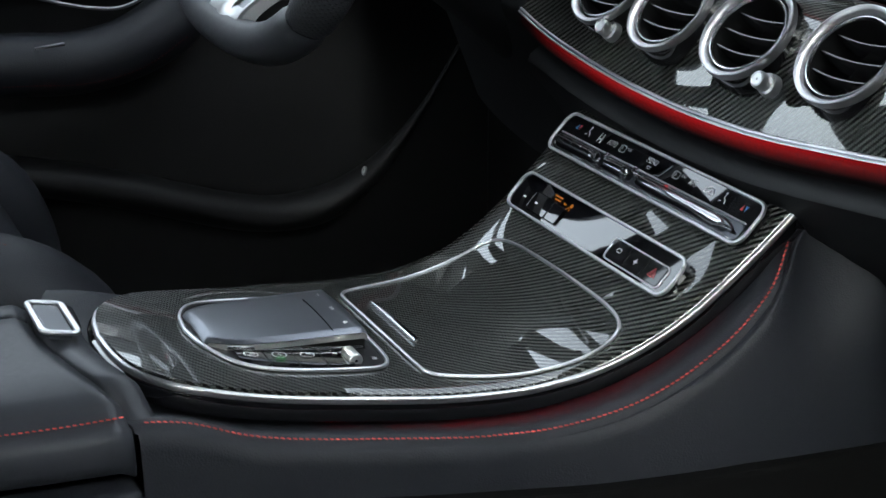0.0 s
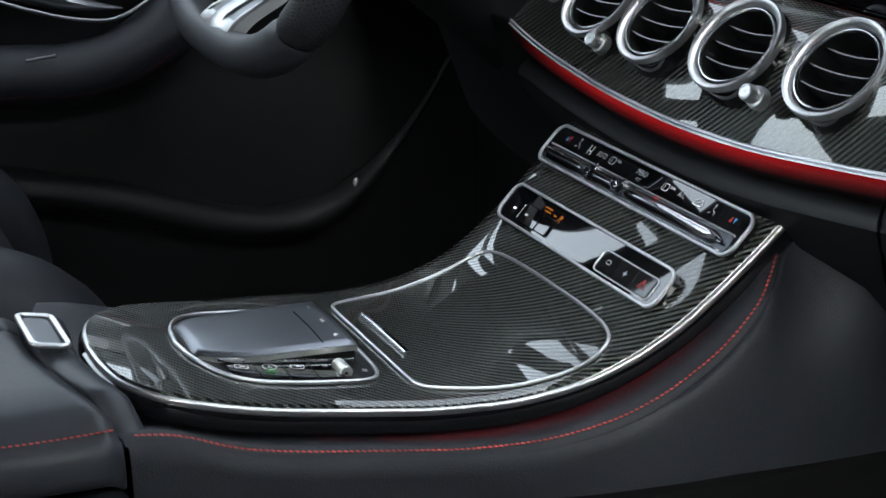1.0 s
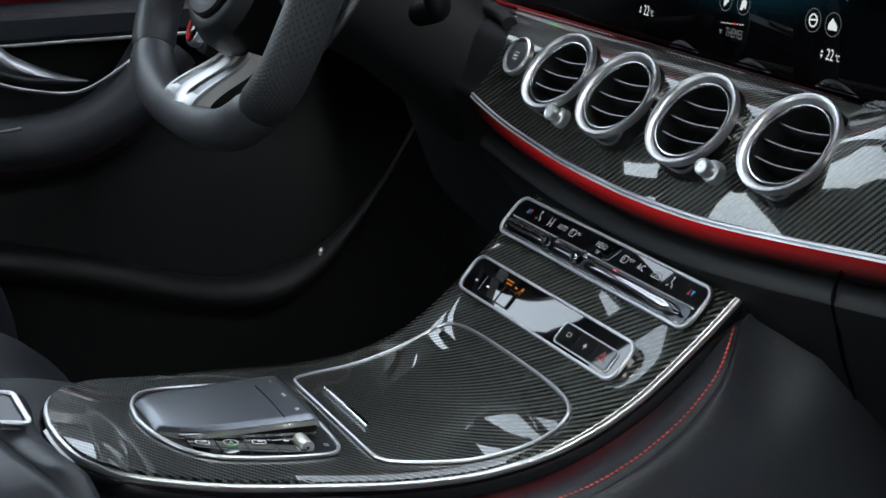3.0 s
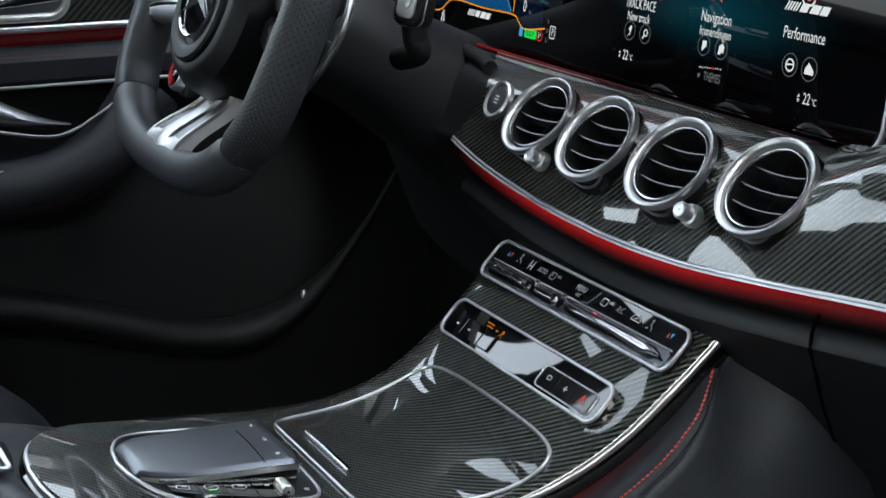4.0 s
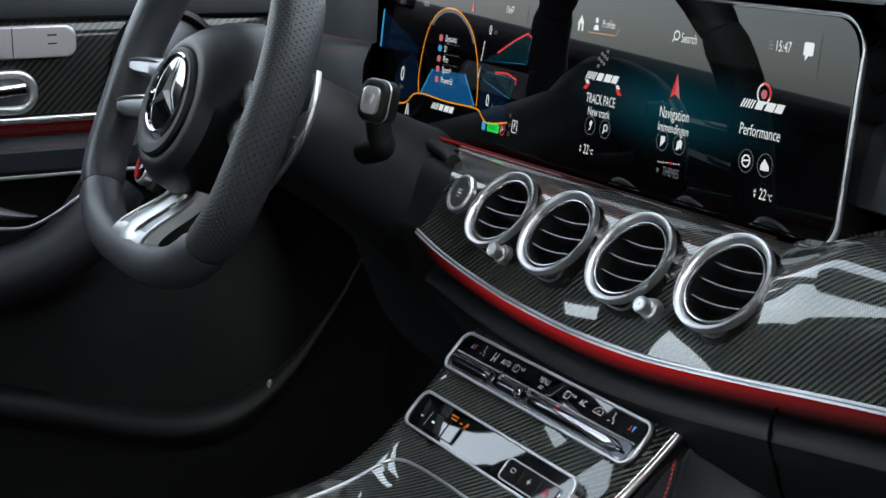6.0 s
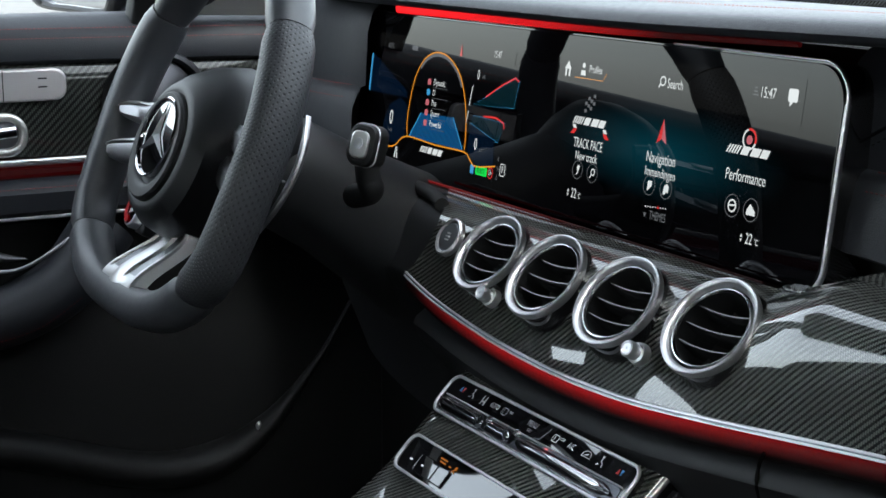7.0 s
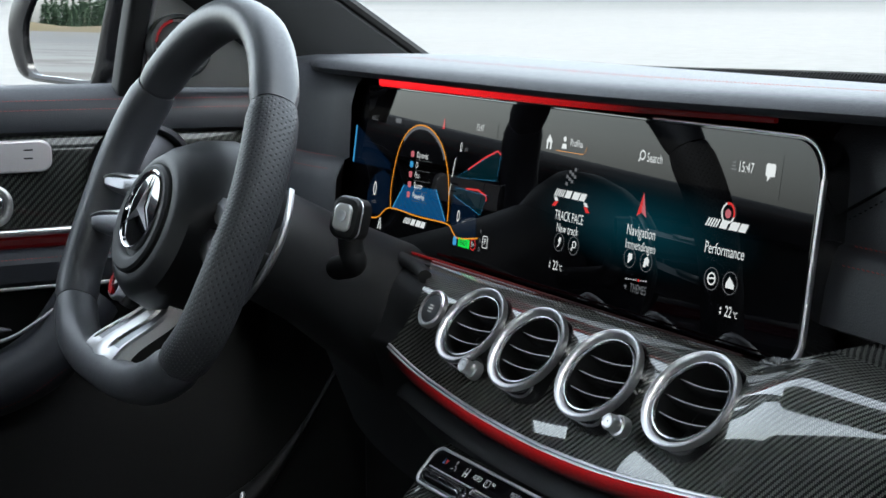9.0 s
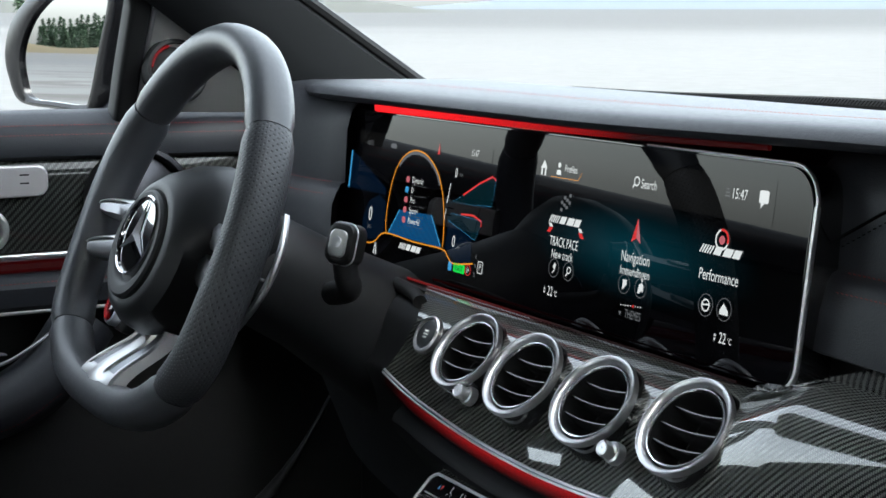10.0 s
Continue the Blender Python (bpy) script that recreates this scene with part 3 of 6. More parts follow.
def fascia(x, s, off=0.0):
    """The carbon fascia: x across, s from 0 at its top to 1 at its foot."""
    t = Vector((0, -0.022 - 0.012 * smoothstep(0.2, 0.4, x), 0.779 + 0.022 * smoothstep(0.17, 0.25, x)))
    yb = -0.097 + 0.16 * (x - 0.05) ** 2
    zb = 0.6905 + 0.055 * x + 0.305 * x ** 2 - 0.466 * x ** 3 + 0.011 * smoothstep(0.14, -0.16, x)
    b = Vector((0, yb, zb))
    # rolls forward from under the display, falls steeply and runs out to the trim
    c1, c2 = t + Vector((0, -0.058, -0.005)), b + Vector((0, 0.0235 - 0.014 * smoothstep(0.08, 0.24, x), 0.036))
    r = 1 - s
    p = t * r ** 3 + c1 * (3 * r * r * s) + c2 * (3 * r * s * s) + b * s ** 3
    d = (c1 - t) * (r * r) + (c2 - c1) * (2 * r * s) + (b - c2) * (s * s)
    n = Vector((0, d.z, -d.y)).normalized()
    return Vector((x, 0, 0)) + p + n * off


def fascia_left(s):
    return float(np.interp(s, [0, 0.1, 0.2, 0.3, 0.45, 0.6, 0.8, 1], [-0.287, -0.263, -0.246, -0.235, -0.229, -0.232, -0.242, -0.254]))


VENTS = [(-0.1188, -0.0775, 0.7562), (-0.0295, -0.0800, 0.7553), (0.0663, -0.0810, 0.7564), (0.1666, -0.0780, 0.7607)]
verts, uvs, faces = [], [], []
for i in range(301):
    for j in range(61):
        s = j / 60
        xa = fascia_left(s)
        p = fascia(xa + (0.72 - xa) * i / 300, s)
        verts.append(p)
        uvs.append((p.x, s * 0.125))
for i in range(300):
    for j in range(60):
        a = i * 61 + j
        mid = (verts[a] + verts[a + 62]) / 2
        if all((mid - Vector(v)).length > 0.0335 for v in VENTS):
            faces.append((a, a + 1, a + 62, a + 61))
raw("fascia", verts, faces, CARBON, dashboard, "glossy carbon fibre fascia", True, uvs)
rows = [[fascia(x, 0.0) + Vector((0, dy, dz)) for dy, dz in ((0, 0), (0.004, 0.002), (0.05, 0.004))] for x in np.linspace(0.165, 0.72, 30)]
grid("fascia_top", rows, CARBON, dashboard, "glossy carbon fibre ledge")
XS = [-0.254 + 0.01215 * i for i in range(81)]
foot = [fascia(x, 1.0) for x in XS]
for name, material, label, sec in (
    ("upper_trim", SATIN, "satin silver upper trim line", ((0.001, 0.0008), (-0.0004, 0.0010), (-0.0012, 0.0006), (-0.0015, -0.0002), (-0.0010, -0.0007))),
    ("trim_groove", DARKMETAL, "dark groove between the trim lines", ((-0.0008, -0.0003), (-0.0010, -0.0008), (-0.0016, -0.0017), (-0.0016, -0.0021))),
    ("lower_trim", SATIN, "satin silver lower trim line", ((-0.0012, -0.0015), (-0.0020, -0.0015), (-0.0027, -0.0020), (-0.0029, -0.0026), (-0.0024, -0.0032), (0.003, -0.0037))),
):
    rows = [[p + Vector((0, dy, dz)) for dy, dz in sec] for p in foot]
    grid(name, rows, material, dashboard, label, sharp=50, flip=True)
# strip and recess in one; the recess's red light is put into emission
rows = [[p + Vector((0, dy, dz)) for dy, dz in ((0.003, -0.0034), (0.0004, -0.0066), (-0.0002, -0.0100), (0.0006, -0.0140), (0.004, -0.0185), (0.012, -0.0220))] for p in foot]
grid("light_strip", rows, STRIP, dashboard, "red light strip and its lit recess as one glowing skin", flip=True)
rows = []
for i in range(50):
    x = -0.24 + 0.02 * i
    q = fascia(max(x, -0.24), 1.0)
    drop = 0.02 * smoothstep(-0.2, -0.34, x)
    sec = [(q.y + 0.020, q.z - 0.019 - drop), (q.y + 0.011, q.z - 0.0245 - drop), (q.y + 0.003, q.z - 0.030 - drop), (q.y + 0.001, q.z - 0.036 - drop), (q.y + 0.006, q.z - 0.048 - drop), (q.y + 0.026, q.z - 0.070 - drop), (0.0, 0.56), (0.05, 0.42), (0.06, 0.20)]
    rows.append([(x, y, z) for y, z in sec])
grid("lower_dash", rows, TRIM, dashboard, "dark padded lower dashboard", flip=True)
# back of the fascia and dark space behind it
box("dash_core", (1.40, 0.30, 0.14), BLACK, dashboard, m=pose(0, 0.185, 0.83), bevel=0.01)
box("dash_back", (1.44, 0.20, 0.60), BLACK, dashboard, m=pose(0, 0.215, 0.49), bevel=0.01)
# dark knee panel on the driver's side of the fascia and the roll above it
rows = []
for i in range(24):
    f = i / 23
    row = []
    for j in range(25):
        s = j / 24
        edge = fascia_left(min(s, 1.0)) + 0.004
        p = fascia(edge, s)
        x = edge - 0.34 * f
        row.append(p + Vector((x - edge, 0.004 + 0.05 * f * f, -0.004)))
    low = row[-1]
    row += [low + Vector((0, 0.010, -0.02)), low + Vector((0, 0.030, -0.06)), low + Vector((0, 0.07, -0.16))]
    rows.append(row)
grid("knee_panel", rows, TRIM, dashboard, "dark knee panel beside the column", sharp=70)
sweep("corner_roll", spline([(-0.3875, -0.0300, 0.7779), (-0.3484, -0.0340, 0.7768), (-0.3024, -0.0400, 0.7773), (-0.2668, -0.0460, 0.7761), (-0.2411, -0.0540, 0.7738)], 6), circle(0.0062, 12), BLACK, dashboard, "black roll between display and fascia")
# glovebox gap and panel
sweep("glovebox_gap", spline([(0.2400, -0.0915, 0.7010), (0.2310, -0.0875, 0.6900), (0.2330, -0.0905, 0.6785), (0.2284, -0.0815, 0.6604), (0.2097, -0.0594, 0.6316), (0.1945, -0.0371, 0.6028), (0.1809, -0.0180, 0.5802)], 5), circle(0.0013, 6), SEAM, dashboard, "dark panel gap")
# windscreen base grille
sill = thing("windscreen_sill", "black ribbed grille at the foot of the windscreen", "grille", (0, 0.36, 0.90), kind="structure")
def sill_lift(x):
    return -0.013 + 0.010 * smoothstep(-0.62, -0.10, x)


rows = [[(x, y, z + sill_lift(x)) for y, z in ((0.335, 0.925), (0.345, 0.941), (0.39, 0.945), (0.43, 0.93))] for x in np.linspace(-0.68, 0.70, 40)]
grid("sill_body", rows, SEAM, sill, flip=True)
verts, faces = [], []
for i in range(260):
    x = -0.55 + i * 0.0046
    k = len(verts)
    z = 0.941 + sill_lift(x)
    verts += [(x, 0.345, z), (x + 0.0022, 0.345, z), (x + 0.0022, 0.350, z + 0.0045), (x, 0.350, z + 0.0045), (x, 0.39, z + 0.003), (x + 0.0022, 0.39, z + 0.003)]
    faces += [(k, k + 1, k + 2, k + 3), (k + 3, k + 2, k + 5, k + 4)]
tagged(raw("ribs", verts, faces, SEAM, sill, "fine black ribs", smooth=False), kind="stuff")

# bright strip above the display and thin strip below it
sweep("hood_light", [(x, hood_front(x) + 0.014, 0.9350 + hood_lift(x) - hood_dip(x)) for x in np.linspace(-0.392, 0.17, 40)], rounded(0.009, 0.0085, 0.003, 3), HOOD_LINE, dashboard, "bright red light strip under the hood", scale=lambda t: 1 - 0.6 * t)
sweep("screen_light", [(x, -0.0235, 0.7805) for x in np.linspace(-0.46, 0.15, 40)], rounded(0.003, 0.0024, 0.0008, 2), SCREEN_LINE, dashboard, "thin red light line below the display", scale=lambda t: 1 - 0.5 * t)
sweep("screen_ledge", [(x, -0.028, 0.776) for x in np.linspace(-0.50, 0.19, 30)], rounded(0.008, 0.003, 0.0012, 3), BLACK, dashboard, "black ledge below the display")

seam_path = [Vector(p) for p in ((0.1793, 0.0185, 0.8712), (0.1987, 0.0185, 0.8810), (0.2160, 0.0185, 0.8900), (0.2318, 0.0185, 0.8985), (0.2647, 0.0185, 0.9151))]
sweep("panel_seam", seam_path, circle(0.0011, 6), SEAM, dashboard, "dark diagonal seam")
stitches("stitching", [p + Vector((0, -0.0005, -0.0075)) for p in seam_path], dashboard, 0.0052, (0.0034, 0.0009), material=SEAM, up=Vector((0, -1, 0.1)), lift=0.001)

# ---- air vents ----
def air_vent():
    v = thing("air_vent", "round satin silver air vent with black slats", "air vent", group="air vents in the fascia")
    lathe("bezel", [(0.0378, -0.0060), (0.0382, -0.0016), (0.0392, 0.0010), (0.0412, 0.0030), (0.0432, 0.0038), (0.0444, 0.0034), (0.0450, 0.0020), (0.0452, -0.0010), (0.0446, -0.0040)], RING, v, "satin silver outer ring", 72)
    lathe("collar", [(0.0446, -0.0030), (0.0449, -0.0060), (0.0460, -0.0240)], GLOSS, v, "gloss black collar", 56)
    lathe("groove", [(0.0384, -0.0050), (0.0360, -0.0055)], BLACK, v, "dark groove between the rings", 56)
    lathe("inner_ring", [(0.0336, -0.0200), (0.0337, -0.0050), (0.0342, -0.0014), (0.0351, 0.0004), (0.0361, 0.0002), (0.0366, -0.0016), (0.0367, -0.0070)], BRIGHT_SATIN, v, "bright satin inner ring", 72)
    lathe("barrel", [(0.0336, -0.002), (0.0325, -0.02), (0.027, -0.05), (0.001, -0.052)], BLACK, v, "deep black barrel", 40)
    for k, h in enumerate((-0.0165, 0.0, 0.0165)):
        w = math.sqrt(0.0334 ** 2 - h * h)
        rows = []
        for i in range(15):
            x = -w + 2 * w * i / 14
            lift = 0.003 * (1 - (x / w) ** 2)
            rows.append([(x, h + y - lift, z) for y, z in ((-0.0012, -0.026), (0.0, -0.006), (0.0008, -0.0042), (0.0021, -0.0046), (0.0022, -0.010), (0.0012, -0.026))])
        grid("slat", rows, BLACK_SLAT, v, wrap=True)
    for x in (-0.011, 0.011):
        box("vane", (0.0012, 0.056, 0.018), BLACK, v, m=pose(x, 0, -0.034), bevel=0)
    return v


BLACK_SLAT = mat("slat_black", (0.012, 0.012, 0.013), 0.22)
VENT_TILT = 90 - 41
first = air_vent()
for k, (x, y, z) in enumerate(VENTS):
    size = (0.770, 0.800, 0.806, 0.806)[k]
    m = pose(x, y, z, VENT_TILT, 0, 7) @ Matrix.Scale(size, 4)
    if k == 0:
        first.matrix_basis = m
    else:
        copy_thing(first, m @ Matrix.Scale(1 / 0.770, 4))


def vent_knob(m):
    k = thing("vent_knob", "knurled satin silver vent knob on the carbon fascia", "knob", group="vent knobs")
    k.matrix_basis = m
    lathe("collar", [(0.001, -0.004), (0.0104, -0.004), (0.0106, 0.0005), (0.0098, 0.0048), (0.0075, 0.0056)], SATIN, k, n=32)
    n, rows = 40, []
    for r, h in ((0.0066, 0.004), (0.0068, 0.0060), (0.0076, 0.0072), (0.0077, 0.0160), (0.0071, 0.0176), (0.0056, 0.0180), (0.0052, 0.0174), (0.001, 0.0174)):
        rows.append([((r + (0.00020 if j % 2 and 0.007 < h < 0.0172 else 0)) * math.cos(2 * math.pi * j / n), (r + (0.00020 if j % 2 and 0.007 < h < 0.0172 else 0)) * math.sin(2 * math.pi * j / n), h) for j in range(n)])
    grid("grip", rows, SATIN, k, "knurled silver grip", wrap=True, flip=True)
    return k


knob_a = vent_knob(pose(-0.0951, -0.0880, 0.7259, 62, 0, 6))
knob_a.scale = (0.74, 0.74, 0.74)
copy_thing(knob_a, pose(0.1118, -0.0935, 0.7316, 62, 0, 6))

start = thing("start_button", "round start button with a silver ring", "button")
start.matrix_basis = pose(-0.1848, -0.0745, 0.7561, 60, 0, 2) @ Matrix.Scale(0.80, 4)
lathe("ring", [(0.0150, 0.0), (0.0205, 0.0), (0.0208, 0.005), (0.0190, 0.0068), (0.0165, 0.0062), (0.0158, 0.003)], SATIN, start, "satin silver ring", 40)
cap = lathe("cap", [(0.0160, 0.0), (0.0160, 0.0045), (0.0148, 0.0055), (0.001, 0.0050)], DARKMETAL, start, "smoked metal cap", 36)
for k, (w, dy) in enumerate(((0.013, 0.005), (0.015, 0.0), (0.013, -0.005))):
    flat("print", rounded(w * 0.62, 0.0015, 0.0004, 2, 0, dy * 0.7), PRINT, Matrix.Translation((0, 0, 0.0060)), cap)

# ---- wide display ----
TIP = 7.3
SHEAR = Matrix.Identity(4)
SHEAR[0][1] = 0.0
SM = pose(0, 0, 0.85, 90 - TIP, 0, 0) @ SHEAR
display = thing("dashboard_display", "wide gloss black twin display lit with menus", "display", (-0.17, 0.0, 0.775))
outline = []
X0, X1, Z0, Z1 = -0.520, 0.189, -0.0745, 0.0765
corner = 0.026
for cx, cy, r, a0 in ((X1 - corner, Z1 - corner, corner, 0), (X0 + 0.02, Z1 - 0.02, 0.02, 90), (X0 + 0.02, Z0 + 0.02, 0.02, 180), (X1 - 0.020, Z0 + 0.020, 0.020, 270)):
    for i in range(9):
        a = radians(a0 + 90 * i / 8)
        outline.append((cx + r * math.cos(a), cy + r * math.sin(a)))
slab("housing", outline, -0.030, -0.0012, GLOSS, display, "gloss black housing", m=SM, edge=0.001)
slab("glass", [(-0.1655 + (x + 0.1655) * 0.992, y * 0.975) for x, y in outline], -0.002, 0.0006, SCREEN, display, "dark reflective cover glass", m=SM, edge=0.0006)
edge_path = [SM @ Vector((x, y, -0.0008)) for x, y in outline[:9]] 
edge_low = [SM @ Vector((x, y, -0.0008)) for x, y in outline[27:]]
sweep("frame_edge", edge_low + edge_path[:1], rounded(0.0032, 0.0042, 0.0012, 3), SATIN, display, "thin satin silver edge", up=(0, -1, 0.16))
sweep("frame_edge", edge_path + [SM @ Vector((0.0, Z1, -0.0008))], rounded(0.0024, 0.0030, 0.001, 3), SATIN, display, "thin satin silver edge", up=(0, -1, 0.16))


def at(u, v, lift=0.0011):
    return SM @ Matrix.Translation((u, v, lift))


def label_text(body, u, v, size, material=None, squeeze=0.72, align="CENTER"):
    return letters("text", body, size, material or UI_WHITE, at(u, v), display, squeeze, align=align)


def disc(u, v, r, material, name="icon", n=16):
    return flat(name, circle(r, n), material, at(u, v), display)


def hoop(u, v, r, width, material, name="icon_ring"):
    return line(name, circle(r, 24), width, material, at(u, v), display, closed=True)


# right half: menu
flat("icon", [(-0.0050, -0.0005), (0.0050, -0.0005), (0, 0.0062)], UI_WHITE, at(-0.1353, 0.0477), display)
for u in (-0.0026, 0.0026):
    flat("icon", rounded(0.0024, 0.0056, 0.0002, 1, u, -0.0034), UI_WHITE, at(-0.1353, 0.0477), display)
flat("header_band", rounded(0.292, 0.0300, 0.001, 2, 0.0035, 0.0480), UI_BAND, at(0, 0, 0.0008), display, "faintly lighter header band")
flat("header_band", rounded(0.262, 0.0130, 0.001, 2, -0.3500, 0.0490), UI_BAND, at(0, 0, 0.0008), display, "faintly lighter header band")
disc(-0.1128, 0.0515, 0.0022, UI_WHITE)
flat("icon", [(-0.0036, -0.006), (0.0036, -0.006), (0.0028, -0.002), (-0.0028, -0.002)], UI_WHITE, at(-0.1128, 0.0497), display)
label_text("Profiles", -0.0955, 0.0492, 0.0085)
line("icon", [(-0.022, 0), (0.018, 0), (0.022, 0.006)], 0.0005, UI_ORANGE, at(-0.102, 0.0415), display)
hoop(-0.0060, 0.0485, 0.0032, 0.0011, UI_WHITE)
line("icon", [(-0.0035, -0.004), (-0.0014, -0.0012)], 0.0013, UI_WHITE, at(-0.0070, 0.0475), display)
label_text("Search", 0.0095, 0.0470, 0.0100)
for k, (du, dv) in enumerate(((0, 0), (0, 0.0024), (0.0, 0.0048))):
    line("icon", [(-0.003 + 0.0008 * k, 0), (0.003 - 0.0008 * k, 0)], 0.0008, UI_GREY, at(0.1003 + du, 0.0485 + dv), display)
label_text("15:47", 0.1130, 0.0505, 0.0105)
flat("icon", rounded(0.0098, 0.0088, 0.0014, 3), UI_WHITE, at(0.1386, 0.0515), display)
flat("icon", [(-0.003, 0.0), (0.001, 0.0), (-0.0025, -0.004)], UI_WHITE, at(0.1386, 0.0475), display)
# navigation column
flat("icon", [(0, 0.0105), (-0.0062, -0.0080), (0, -0.0046)], UI_RED, at(0.0015, 0.0109), display, "red arrow")
flat("icon", [(0, 0.0105), (0.0062, -0.0080), (0, -0.0046)], UI_PINK, at(0.0015, 0.0109), display)
label_text("Navigation", 0.0036, -0.0085, 0.0118)
label_text("Immendingen", 0.0047, -0.0190, 0.0098)
for u in (-0.0066, 0.0144):
    hoop(u, -0.0291, 0.0072, 0.0005, UI_GREY)
flat("icon", [(-0.002, -0.004), (-0.0012, -0.004), (-0.0012, -0.0008), (0.0032, -0.0002), (0.003, 0.0036), (-0.002, 0.0034)], UI_WHITE, at(-0.0066, -0.0291), display)
flat("icon", [(-0.0034, -0.004), (-0.001, -0.0042), (0.0012, -0.0018), (0.003, -0.0030), (0.0034, 0.002), (0.001, 0.0042), (-0.0024, 0.0022)], UI_WHITE, at(0.0144, -0.0291), display)
for k in range(9):
    disc(-0.0077 + 0.0031 * k, -0.0449 + 0.00022 * k, 0.0011 if k == 5 else 0.0006, UI_RED if k == 5 else UI_WHITE, "page_dot", 10)
flat("icon", [(-0.0018, 0.0014), (0.0018, 0.0014), (0, -0.0020)], UI_GREY, at(-0.0075, -0.0512), display)
label_text("THEMES", 0.0085, -0.0508, 0.0092, UI_GREY, 0.62)


def bar_logo(u, v, w, material):
    """A maker's mark as plain bars."""
    h = w * 0.066
    for k in range(5):
        x = u - w * 0.50 + w * 0.062 * k
        flat("mark", [(x - h * 0.6, v - h), (x - h * 0.6 + w * 0.036, v - h), (x + h * 0.6 + w * 0.036, v + h), (x + h * 0.6, v + h)], material, at(0, 0), display)
    for k, wide in enumerate((0.17, 0.20, 0.17)):
        x = u - w * 0.17 + w * 0.225 * k
        flat("mark", [(x - h * 0.5, v - h), (x - h * 0.5 + w * wide, v - h), (x + h * 0.5 + w * wide, v + h), (x + h * 0.5, v + h)], material, at(0, 0), display)


bar_logo(-0.0946, 0.0083, 0.046, UI_WHITE)
label_text("TRACK PACE", -0.0940, -0.0098, 0.0112, None, 0.62)
label_text("New track", -0.0945, -0.0197, 0.0100)
for i in range(4):
    for j in range(4):
        if (i + j) % 2 == 0:
            flat("flag_square", rounded(0.0034, 0.0026, 0.0002, 1), UI_GREY, at(-0.1030 + 0.0036 * i, 0.0165 + 0.0029 * j + 0.0012 * i), display)
for s, u in ((-1, -0.1150), (1, -0.0722)):
    flat("icon", [(s * 0.004, 0.0045), (s * -0.0005, 0.0045), (s * -0.003, 0.0015), (s * 0.0018, 0.0015)] if s < 0 else [(-0.004, 0.0045), (0.0005, 0.0045), (0.003, 0.0015), (-0.0018, 0.0015)], UI_WHITE, at(u, 0.0), display)
    flat("icon", [(-0.003, 0.0012), (0.0018, 0.0012), (0.006, -0.0030), (0.0005, -0.0030)] if s > 0 else [(0.003, 0.0012), (-0.0018, 0.0012), (-0.006, -0.0030), (-0.0005, -0.0030)], UI_RED, at(u, 0.0), display)
for u in (-0.1041, -0.0829):
    hoop(u, -0.0308, 0.0072, 0.0005, UI_GREY)
flat("icon", [(-0.0025, -0.0045), (0.0005, -0.0010), (-0.0015, 0.0015), (0.001, 0.0045), (0.0028, 0.003), (0.0018, 0.0), (0.0005, -0.003)], UI_WHITE, at(-0.1041, -0.0308), display)
hoop(-0.0822, -0.0298, 0.0024, 0.0010, UI_WHITE)
line("icon", [(-0.003, -0.004), (-0.001, -0.0012)], 0.0012, UI_WHITE, at(-0.0829, -0.0308), display)
bar_logo(0.1018, 0.0098, 0.046, UI_WHITE)
hoop(0.1006, 0.0180, 0.0068, 0.0014, UI_WHITE)
line("icon", [(0.0068 * math.cos(radians(a)), 0.0068 * math.sin(radians(a))) for a in range(-20, 120, 14)], 0.0018, UI_RED, at(0.1006, 0.0180, 0.0013), display)
disc(0.1006, 0.0176, 0.0032, UI_PINK)
label_text("Performance", 0.1015, -0.0082, 0.0116)
for u in (0.0916, 0.1120):
    hoop(u, -0.0291, 0.0078, 0.0005, UI_GREY)
hoop(0.0916, -0.0291, 0.0040, 0.0012, UI_WHITE)
line("icon", [(-0.0034, 0), (0.0034, 0.0008)], 0.0012, UI_WHITE, at(0.0916, -0.0291), display)
flat("icon", [(-0.0045, -0.004), (0.0045, -0.004), (0.0045, -0.001), (0.0016, -0.0008), (0.0016, 0.0016), (-0.0012, 0.004), (-0.0014, -0.0002), (-0.0045, -0.0008)], UI_WHITE, at(0.1120, -0.0288), display)
for u, v in ((-0.1080, -0.0502), (0.1115, -0.0490)):
    flat("icon", [(-0.0012, 0.0006), (0.0012, 0.0006), (0, 0.0030)], UI_WHITE, at(u - 0.0058, v), display)
    flat("icon", [(-0.0012, -0.0006), (0.0012, -0.0006), (0, -0.0030)], UI_WHITE, at(u - 0.0058, v), display)
    label_text("22", u + 0.0025, v, 0.0108)
    label_text("°C", u + 0.0102, v - 0.0010, 0.0062)

# left half: instruments
arch = [(-0.402, -0.040), (-0.4055, -0.025), (-0.404, -0.004), (-0.398, 0.018), (-0.386, 0.034), (-0.3690, 0.0425), (-0.3510, 0.0440), (-0.3330, 0.0400), (-0.3130, 0.0280), (-0.3000, 0.0100), (-0.2930, -0.008), (-0.2895, -0.026), (-0.2890, -0.038)]
curve = [(p.x, p.y) for p in spline([(u, v, 0) for u, v in arch], 5)]
line("gauge_arch", curve, 0.0014, UI_ORANGE, at(0, 0), display, "orange gauge outline")
inner = [(-0.3475 + (u + 0.3475) * 0.955, -0.002 + (v + 0.002) * 0.95) for u, v in curve[18:44]]
line("gauge_arch", inner, 0.0030, UI_GREY, at(0, 0, 0.0010), display)
base = [(-0.462, -0.052), (-0.440, -0.053), (-0.425, -0.0500), (-0.4040, -0.0392), (-0.3450, -0.0405), (-0.2900, -0.0400), (-0.2780, -0.0450), (-0.2660, -0.0500), (-0.2320, -0.0455)]
